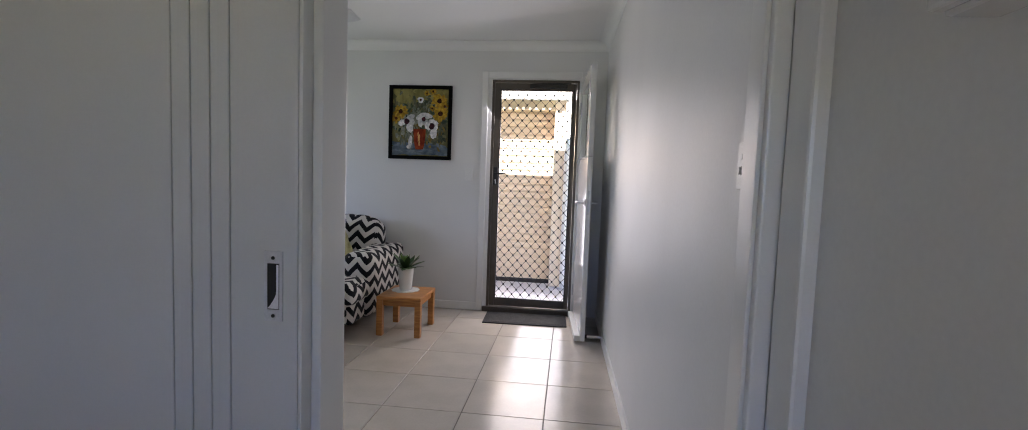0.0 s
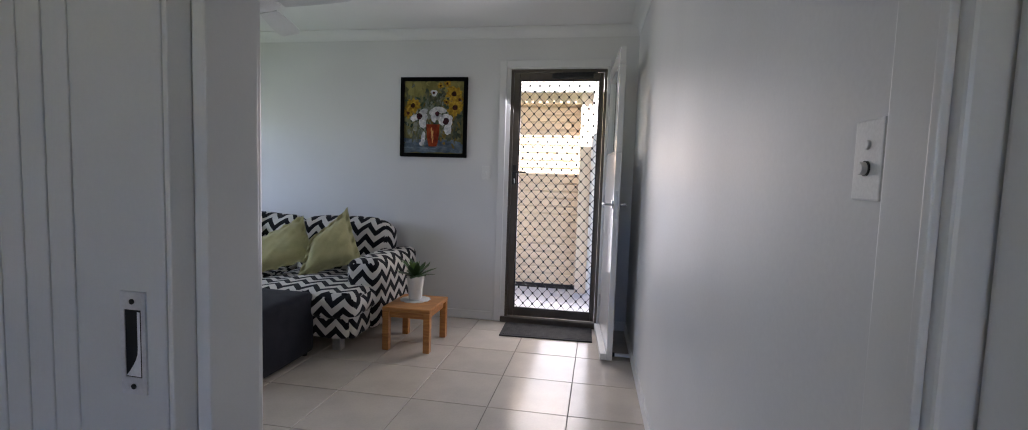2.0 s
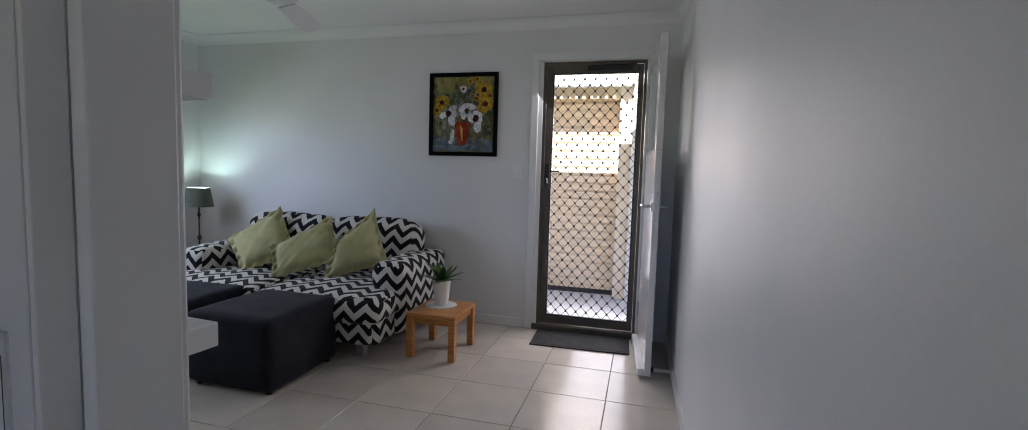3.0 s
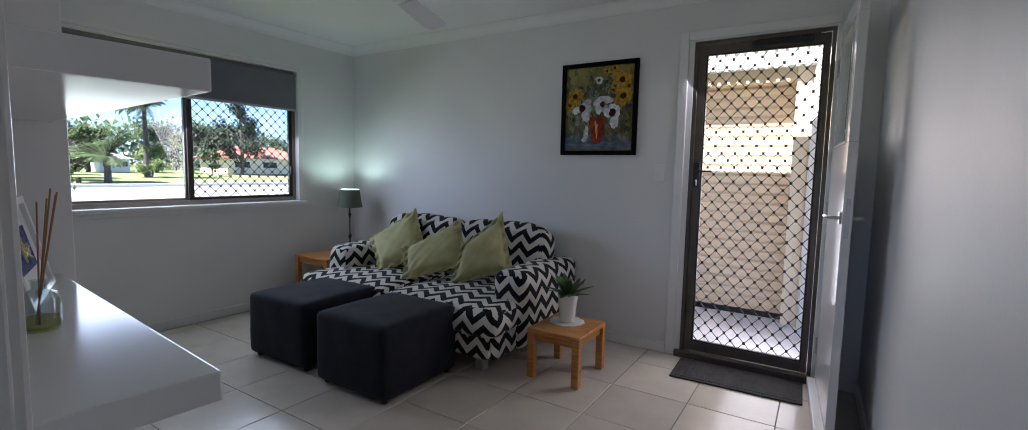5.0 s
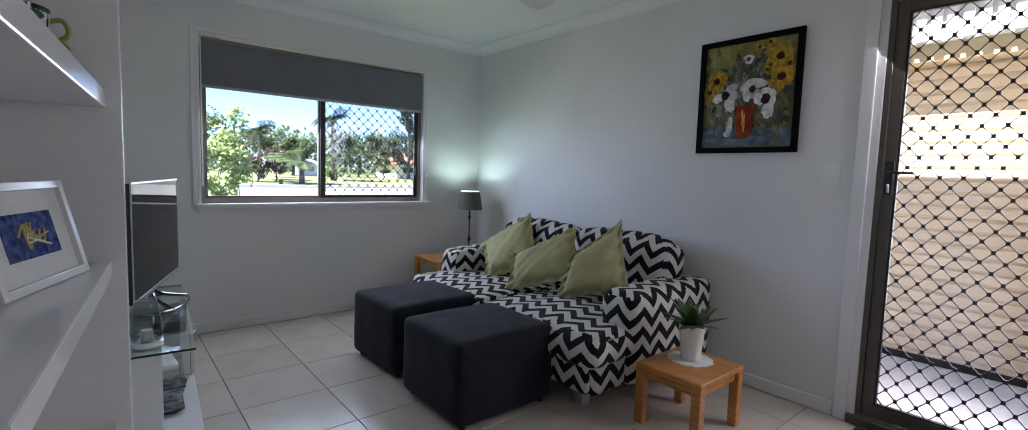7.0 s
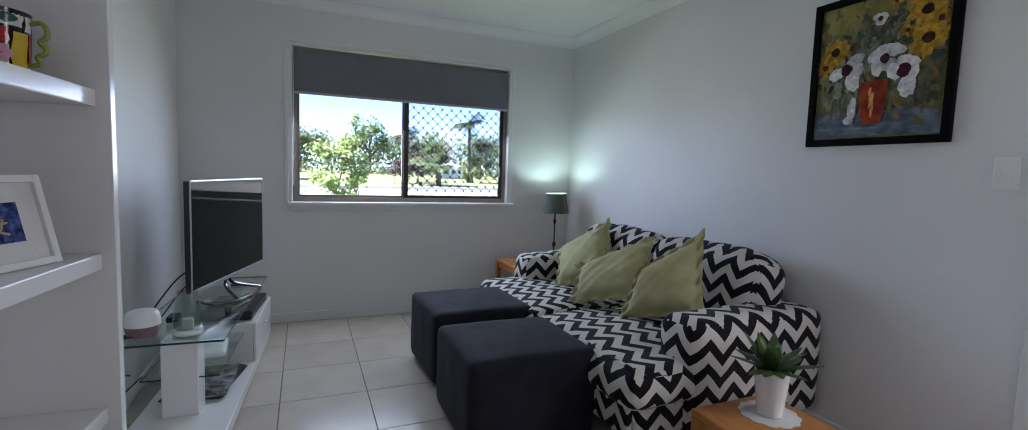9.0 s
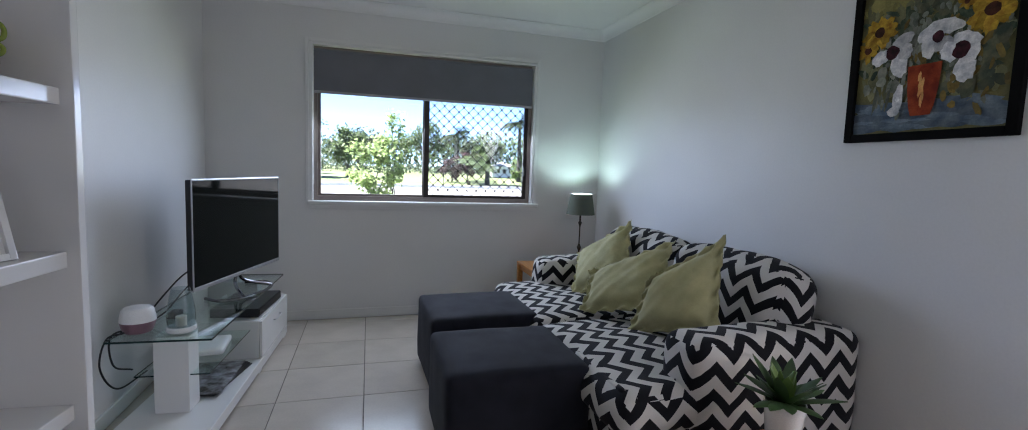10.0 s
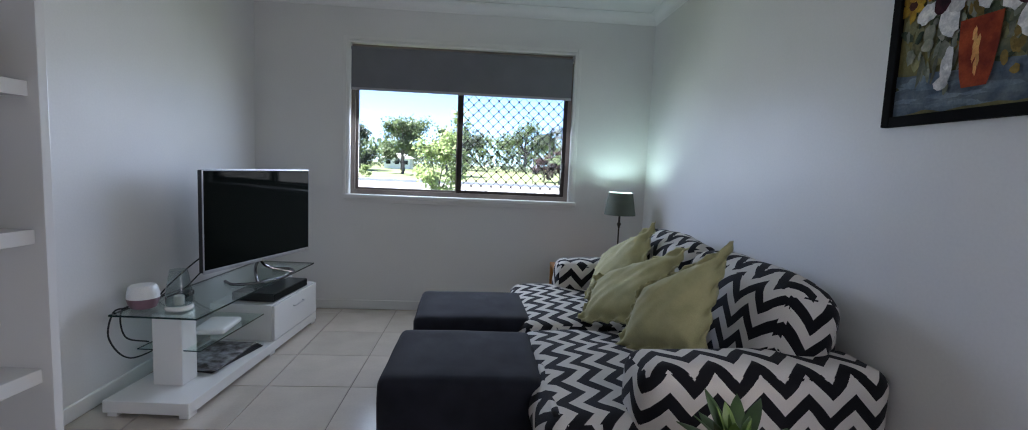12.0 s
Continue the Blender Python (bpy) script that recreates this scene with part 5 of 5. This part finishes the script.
BARK = material("bark", (0.085, 0.075, 0.068), 0.95, var=0.25, scale=8, bump=0.8)
GREEN = leaf_mat("mid_green_leaves", (0.12, 0.165, 0.075), (0.08, 0.115, 0.05))
LIME = leaf_mat("bright_green_leaves", (0.21, 0.28, 0.10), (0.13, 0.19, 0.065))
DARKG = leaf_mat("dark_green_leaves", (0.075, 0.10, 0.06), (0.045, 0.065, 0.042))
FRESH = leaf_mat("fresh_green_leaves", (0.34, 0.42, 0.19), (0.24, 0.32, 0.12))
PLUM = leaf_mat("plum_leaves", (0.11, 0.06, 0.065), (0.06, 0.035, 0.04))
PALMG = leaf_mat("palm_green", (0.055, 0.08, 0.038), (0.035, 0.05, 0.026))
GRASS = material("lawn", (0.12, 0.16, 0.055), 0.95, col2=(0.19, 0.21, 0.095), scale=0.25, grain=0.06, gscale=40, bump=0.6)
ROAD = material("pale_asphalt", (0.27, 0.265, 0.26), 0.9, var=0.08, scale=0.8, gscale=60, bump=0.4)
RISE = ((900, -0.42), (-5.2, -0.42), (-7.5, 0.10), (-10.0, 0.45), (-14.0, 0.64), (-18.0, 0.78), (-24.0, 0.90), (-32.0, 0.97), (-900, 1.0))


def ground_z(x):
    """The height of the ground, which climbs from the house to the street and the lawn beyond."""
    for (xa, za), (xb, zb) in zip(RISE, RISE[1:]):
        if xb <= x <= xa:
            return za + (zb - za) * (x - xa) / (xb - xa)
    return RISE[-1][1]


def strip(xs, lift, bm=None):
    """A long ribbon of ground through the given x, lift above the lawn."""
    bm = bm or bmesh.new()
    rows = [[bm.verts.new((x, y, ground_z(x) + lift)) for y in (-900, 900)] for x in xs]
    for p, q in zip(rows, rows[1:]):
        bm.faces.new((p[0], p[1], q[1], q[0]))
    return bm


structure("ground", strip([x for x, z in RISE], 0.0), GRASS, "sunlit lawn rising gently to the far houses", "ground")
structure("road", strip((-10.0, -11.0, -12.0, -13.0, -14.0), 0.006), ROAD, "pale sunlit street", "road")
structure("kerb", boxes((-14.16, -14.0, -300, 300, 0.60, 0.72)), PORCH, "pale concrete kerb", "kerb")


def quad_leaf(bm, p, d, w, ln, up):
    s = d.cross(up)
    if s.length < 1e-4:
        s = d.orthogonal()
    s = s.normalized() * w
    bm.faces.new([bm.verts.new(q) for q in (p, p + d * ln * 0.5 + s, p + d * ln, p + d * ln * 0.5 - s)])


def leafy_tree(name, x, y, h, r, mat, label, seed, leaves=1400, size=0.16, trunk=0.12, base=0.35, category="tree"):
    rr = random.Random(seed)
    t = thing(name, (x, y, ground_z(x)), label, category)
    bm = tube([(0, 0, 0), (0.05 * rr.uniform(-1, 1), 0.05, h * base * 0.6), (0.1 * rr.uniform(-1, 1), 0.0, h * 0.6), (0, 0.1, h * 0.85)], [trunk, trunk * 0.8, trunk * 0.45, trunk * 0.15], 8)
    tips = []
    for i in range(9):
        a = i * 2.4 + rr.uniform(-0.3, 0.3)
        z = h * rr.uniform(base * 0.8, 0.75)
        e = Vector((math.cos(a) * r * rr.uniform(0.5, 0.85), math.sin(a) * r * rr.uniform(0.5, 0.85), min(h * 0.95, z + h * rr.uniform(0.1, 0.28))))
        mid = Vector((e.x * 0.45, e.y * 0.45, (z + e.z) / 2 + 0.03 * h))
        tube([(0, 0, z * 0.8), mid, e], [trunk * 0.4, trunk * 0.22, trunk * 0.06], 6, bm)
        tips += [e, (mid + e) / 2]
    tips += [Vector((rr.uniform(-0.4, 0.4) * r, rr.uniform(-0.4, 0.4) * r, h * rr.uniform(0.75, 0.98))) for _ in range(7)]
    part("trunk", bm, BARK, t, "", True)
    cr = bmesh.new()
    for i in range(leaves):
        c = tips[i % len(tips)]
        k = rr.uniform(0.16, 0.42) * r
        d = Vector((rr.gauss(0, 1), rr.gauss(0, 1), rr.gauss(0, 0.8))).normalized()
        p = c + d * k * rr.random() ** 0.5
        f = Vector((rr.gauss(0, 1), rr.gauss(0, 1), rr.gauss(-0.2, 0.8))).normalized()
        quad_leaf(cr, p, f, size * rr.uniform(0.25, 0.45), size * rr.uniform(0.7, 1.4), Vector((0, 0, 1)))
    part("crown", cr, mat, t)
    return t


def palm(x, y, h, r, seed, label, trunk=0.07, fronds=24, droop=1.0, lifted=(-0.35, 1.25), pale=False, leaf=None):
    """A feather palm: each frond arches up and out, then hangs, with leaflets down both sides."""
    rr = random.Random(seed)
    t = thing("palm_tree", (x, y, ground_z(x)), label, "palm tree")
    bend = rr.uniform(-0.06, 0.06)
    n = 14
    part("trunk", tube([(bend * (i / n) ** 2, 0, h * i / n - 0.02) for i in range(n + 1)], [trunk * (1.2 - 0.5 * i / n + 0.05 * (i % 2)) for i in range(n + 1)], 10), PALE_BARK if pale else BARK, t, "", True)
    cr = bmesh.new()
    top = Vector((bend, 0, h))
    for k in range(fronds):
        a = k * 2.399 + rr.uniform(-0.2, 0.2)
        lift = lifted[0] + (lifted[1] - lifted[0]) * ((k * 0.618) % 1.0)
        ln_ = r * rr.uniform(0.85, 1.15)
        pts = [top.copy()]
        steps = 10
        for i in range(steps):
            ang = lift - droop * 1.5 * (i / steps) ** 1.4
            d = Vector((math.cos(a) * math.cos(ang), math.sin(a) * math.cos(ang), math.sin(ang)))
            pts.append(pts[-1] + d * ln_ / steps)
        tube(pts, [0.010 * r * (1.6 - 1.4 * i / steps) for i in range(steps + 1)], 4, cr)
        for i in range(1, steps + 1):
            d = (pts[i] - pts[i - 1]).normalized()
            side = d.cross(Vector((0, 0, 1)))
            side = side.normalized() if side.length > 1e-3 else Vector((math.sin(a), -math.cos(a), 0))
            for q in range(4):
                p = pts[i - 1].lerp(pts[i], q / 4)
                ln = r * 0.36 * math.sin(math.pi * min(0.96, 0.12 + 0.8 * i / steps)) * rr.uniform(0.75, 1.15)
                for w in (1, -1):
                    f = (side * w + d * 0.75 + Vector((0, 0, rr.uniform(-0.9, -0.2)))).normalized()
                    quad_leaf(cr, p, f, 0.016 * r, ln, Vector((0, 0, 1)))
    part("crown", cr, leaf or PALMG, t)
    return t


PALE_BARK = material("pale_palm_bark", (0.30, 0.28, 0.25), 0.9, var=0.2, scale=8, bump=0.5)
palm(-18, 7.88, 2.18, 0.78, 1, "tall royal palm at the far side of the lawn", 0.075, 22, 1.15, (-0.1, 1.3))
palm(-18, 5.42, 1.62, 0.66, 2, "palm with a slim pale trunk behind the lawn", 0.05, 22, 1.1, (-0.3, 1.3), True)
palm(-15.6, 6.08, 0.66, 1.0, 3, "low spreading palm on the lawn", 0.075, 26, 0.55, (0.05, 1.4), False, GREEN)
palm(-21, -2.15, 1.4, 0.62, 4, "dark palm behind the street trees", 0.05, 20, 1.1, (-0.2, 1.2))
palm(-21, -0.4, 1.62, 0.60, 5, "dark palm behind the street trees", 0.05, 20, 1.1, (-0.2, 1.2))
palm(-20, 5.85, 1.55, 0.62, 6, "palm behind the plum bushes", 0.05, 20, 1.1, (-0.2, 1.2))
leafy_tree("shrub", -6.5, 2.42, 1.72, 0.40, FRESH, "airy bright green shrub near the window", 7, 2700, 0.055, 0.016, 0.55, "shrub")
leafy_tree("shrub", -6.62, 2.66, 2.10, 0.22, FRESH, "thin upright shoots behind the green shrub", 8, 620, 0.055, 0.010, 0.55, "shrub")
leafy_tree("tree", -16.8, 5.62, 1.0, 0.50, PLUM, "plum-leaved bush on the lawn", 9, 2200, 0.075, 0.03, 0.12)
leafy_tree("tree", -16.6, 5.05, 0.85, 0.42, PLUM, "small plum-leaved bush beside the palms", 19, 1400, 0.07, 0.03, 0.12)
leafy_tree("tree", -18, 7.98, 1.05, 0.52, LIME, "small bright green round tree on the lawn", 10, 2200, 0.08, 0.035, 0.12)
leafy_tree("tree", -20, 11.95, 3.3, 0.95, DARKG, "tall dark shade tree behind the red-roofed house", 12, 4200, 0.12, 0.09, 0.12)
leafy_tree("tree", -23, 12.1, 2.0, 1.0, DARKG, "rounded dark tree behind the lawn", 13, 3200, 0.13, 0.08, 0.12)
leafy_tree("tree", -22, 9.7, 1.75, 0.80, DARKG, "rounded dark tree behind the lawn", 20, 2800, 0.12, 0.08, 0.12)
leafy_tree("tree", -22, 7.6, 1.55, 0.75, GREEN, "green tree behind the white cottage", 21, 2600, 0.12, 0.07, 0.12)
leafy_tree("tree", -19, 10.3, 0.95, 0.45, GREEN, "light green garden bush beside the lawn", 18, 1800, 0.08, 0.03, 0.12)
leafy_tree("tree", -18, 0.1, 1.85, 0.85, GREEN, "broad green street tree", 14, 3600, 0.11, 0.06, 0.12)
leafy_tree("tree", -18, 1.65, 1.65, 0.66, GREEN, "broad green tree across the street", 15, 2800, 0.11, 0.05, 0.12)
leafy_tree("tree", -20, -2.0, 1.75, 0.75, DARKG, "dark green tree across the street", 16, 2800, 0.11, 0.06, 0.12)
leafy_tree("shrub", -15.5, -0.62, 0.34, 0.20, LIME, "small yellow green shrub by the street", 17, 700, 0.05, 0.012, 0.2, "shrub")
for i in range(9):
    leafy_tree("tree", -27 - 1.5 * (i % 3), -9 + 3.6 * i, 1.9 + (i * 37 % 5) * 0.22, 1.8, DARKG if i % 2 else GREEN, "far tree of the wooded skyline", 30 + i, 2600, 0.17, 0.12)


def leaf_bank(name, x, depth, y0, y1, low, wave, n, w, ln, mat, label, seed):
    """A long uneven bank of leaves with gaps along its top."""
    bm = bmesh.new()
    rr = random.Random(seed)
    for i in range(n):
        y = rr.uniform(y0, y1)
        top = low + wave * (0.5 * math.sin(y * 0.23 + seed) + 0.35 * math.sin(y * 0.71) + 0.25 * math.sin(y * 1.9 + 1))
        p = Vector((x + rr.gauss(0, depth), y, ground_z(x) + max(0.2, top) * rr.random() ** 0.8))
        quad_leaf(bm, p, Vector((rr.gauss(0, 1), rr.gauss(0, 1), rr.gauss(0, 1))).normalized(), w, ln * rr.uniform(0.7, 1.3), Vector((0, 0, 1)))
    tagged(link(name, bm, mat), label, "trees", kind="stuff")


leaf_bank("hedge", -24.5, 0.4, -16, 26, 0.50, 0.18, 9000, 0.035, 0.16, DARKG, "long dark garden hedge behind the lawn", 3)
leaf_bank("far_woods", -34, 1.2, -40, 50, 2.0, 0.8, 26000, 0.10, 0.40, GREEN, "far green woods along the skyline", 5)


def house(x, y, w, d, h, roof_mat, wall_mat, label, turn=0):
    t = thing("house", (x, y, ground_z(x)), label, "house", turn=turn)
    part("wall", one_box(-d / 2, d / 2, -w / 2, w / 2, 0.0, h), wall_mat, t)
    bm = bmesh.new()
    e = 0.12 * d
    v = [bm.verts.new(p) for p in ((-d / 2 - e, -w / 2 - e, h), (d / 2 + e, -w / 2 - e, h), (d / 2 + e, w / 2 + e, h), (-d / 2 - e, w / 2 + e, h), (0, -w / 2 + d / 2.2, h + d * 0.24), (0, w / 2 - d / 2.2, h + d * 0.24))]
    for f in ((0, 1, 4), (2, 3, 5), (1, 2, 5, 4), (3, 0, 4, 5), (0, 3, 2, 1)):
        bm.faces.new([v[i] for i in f])
    part("roof", bm, roof_mat, t)
    for k in range(3):
        yy = -w / 2 + w * (k + 0.5) / 3
        wi = part("window", one_box(d / 2 + 0.003, d / 2 + 0.03, yy - w * 0.1, yy + w * 0.1, h * 0.38, h * 0.8, 0.01), WHITE_PLASTIC, t)
        part("pane", one_box(d / 2 + 0.031, d / 2 + 0.035, yy - w * 0.085, yy + w * 0.085, h * 0.41, h * 0.77), SCREEN, wi)
    return t


house(-21.5, 13.4, 3.6, 2.2, 0.66, material("red_roof_tiles", (0.38, 0.13, 0.10), 0.8, var=0.15, scale=2, bump=0.4), CREAM, "low house with a red tiled roof beyond the lawn")
house(-22.5, 8.42, 0.9, 0.9, 0.5, material("pale_roof", (0.55, 0.55, 0.55), 0.6), WHITE_PLASTIC, "white cottage among the trees")
house(-23.5, -0.95, 1.2, 0.9, 0.5, material("pale_grey_roof", (0.6, 0.6, 0.6), 0.6), WHITE_PLASTIC, "white cottage behind the street trees")
lp = thing("light_pole", (-14.6, 4.5, ground_z(-14.6)), "grey street light pole on the verge", "pole")
part("pole", tube([(0, 0, -0.02), (0, 0, 0.85)], 0.010, 10), BARK, lp, "", True)
bn = thing("park_bin", (-15.5, 5.45, ground_z(-15.5)), "small dark bin on the lawn", "bin")
part("body", lathe([(0.05, -0.01), (0.06, 0.13), (0.05, 0.14), (0.0, 0.14)], 14), BLACK_PLASTIC, bn, "", True)
lb = thing("letterbox", (-8.6, 3.2, ground_z(-8.6)), "white rendered letterbox by the street", "letterbox")
part("body", one_box(-0.14, 0.14, -0.17, 0.17, -0.06, 0.36, 0.01), WHITE_PLASTIC, lb)
part("cap", one_box(-0.16, 0.16, -0.19, 0.19, 0.362, 0.39, 0.008), WHITE_PLASTIC, lb)

# ---- floor ----
floor = structure("floor", boxes((XW - T, XE + T, -2.3, YN + T - 0.02, -0.12, -0.005)), GROUT, "cream square floor tiles with dark grout", "floor")
PT, TX, TY = 0.426, 0.004, 3.621
tile_meshes = {}


def tile(x0, x1, y0, y1):
    g = 0.0022
    w, d = round(x1 - x0 - 2 * g, 4), round(y1 - y0 - 2 * g, 4)
    if w < 0.01 or d < 0.01:
        return
    if (w, d) not in tile_meshes:
        bm = one_box(-w / 2, w / 2, -d / 2, d / 2, -0.008, 0.0, 0.0012, 1)
        me = bpy.data.meshes.new("tile")
        bm.to_mesh(me)
        bm.free()
        me.materials.append(TILE)
        tile_meshes[w, d] = me
    ob = new("tile", tile_meshes[w, d])
    ob.location = ((x0 + x1) / 2, (y0 + y1) / 2, random.uniform(-0.0004, 0.0))
    ob.parent = floor


for i in range(-10, 2):
    for j in range(-14, 3):
        x0, x1 = TX + i * PT, TX + (i + 1) * PT
        y0, y1 = TY + j * PT, TY + (j + 1) * PT
        x0, x1 = max(x0, XW), min(x1, XE)
        y0, y1 = max(y0, -2.2), min(y1, YN)
        if x1 - x0 < 0.02 or y1 - y0 < 0.02 or (x1 < -2.3 and y1 < 1.2):
            continue
        tile(x0, x1, y0, y1)
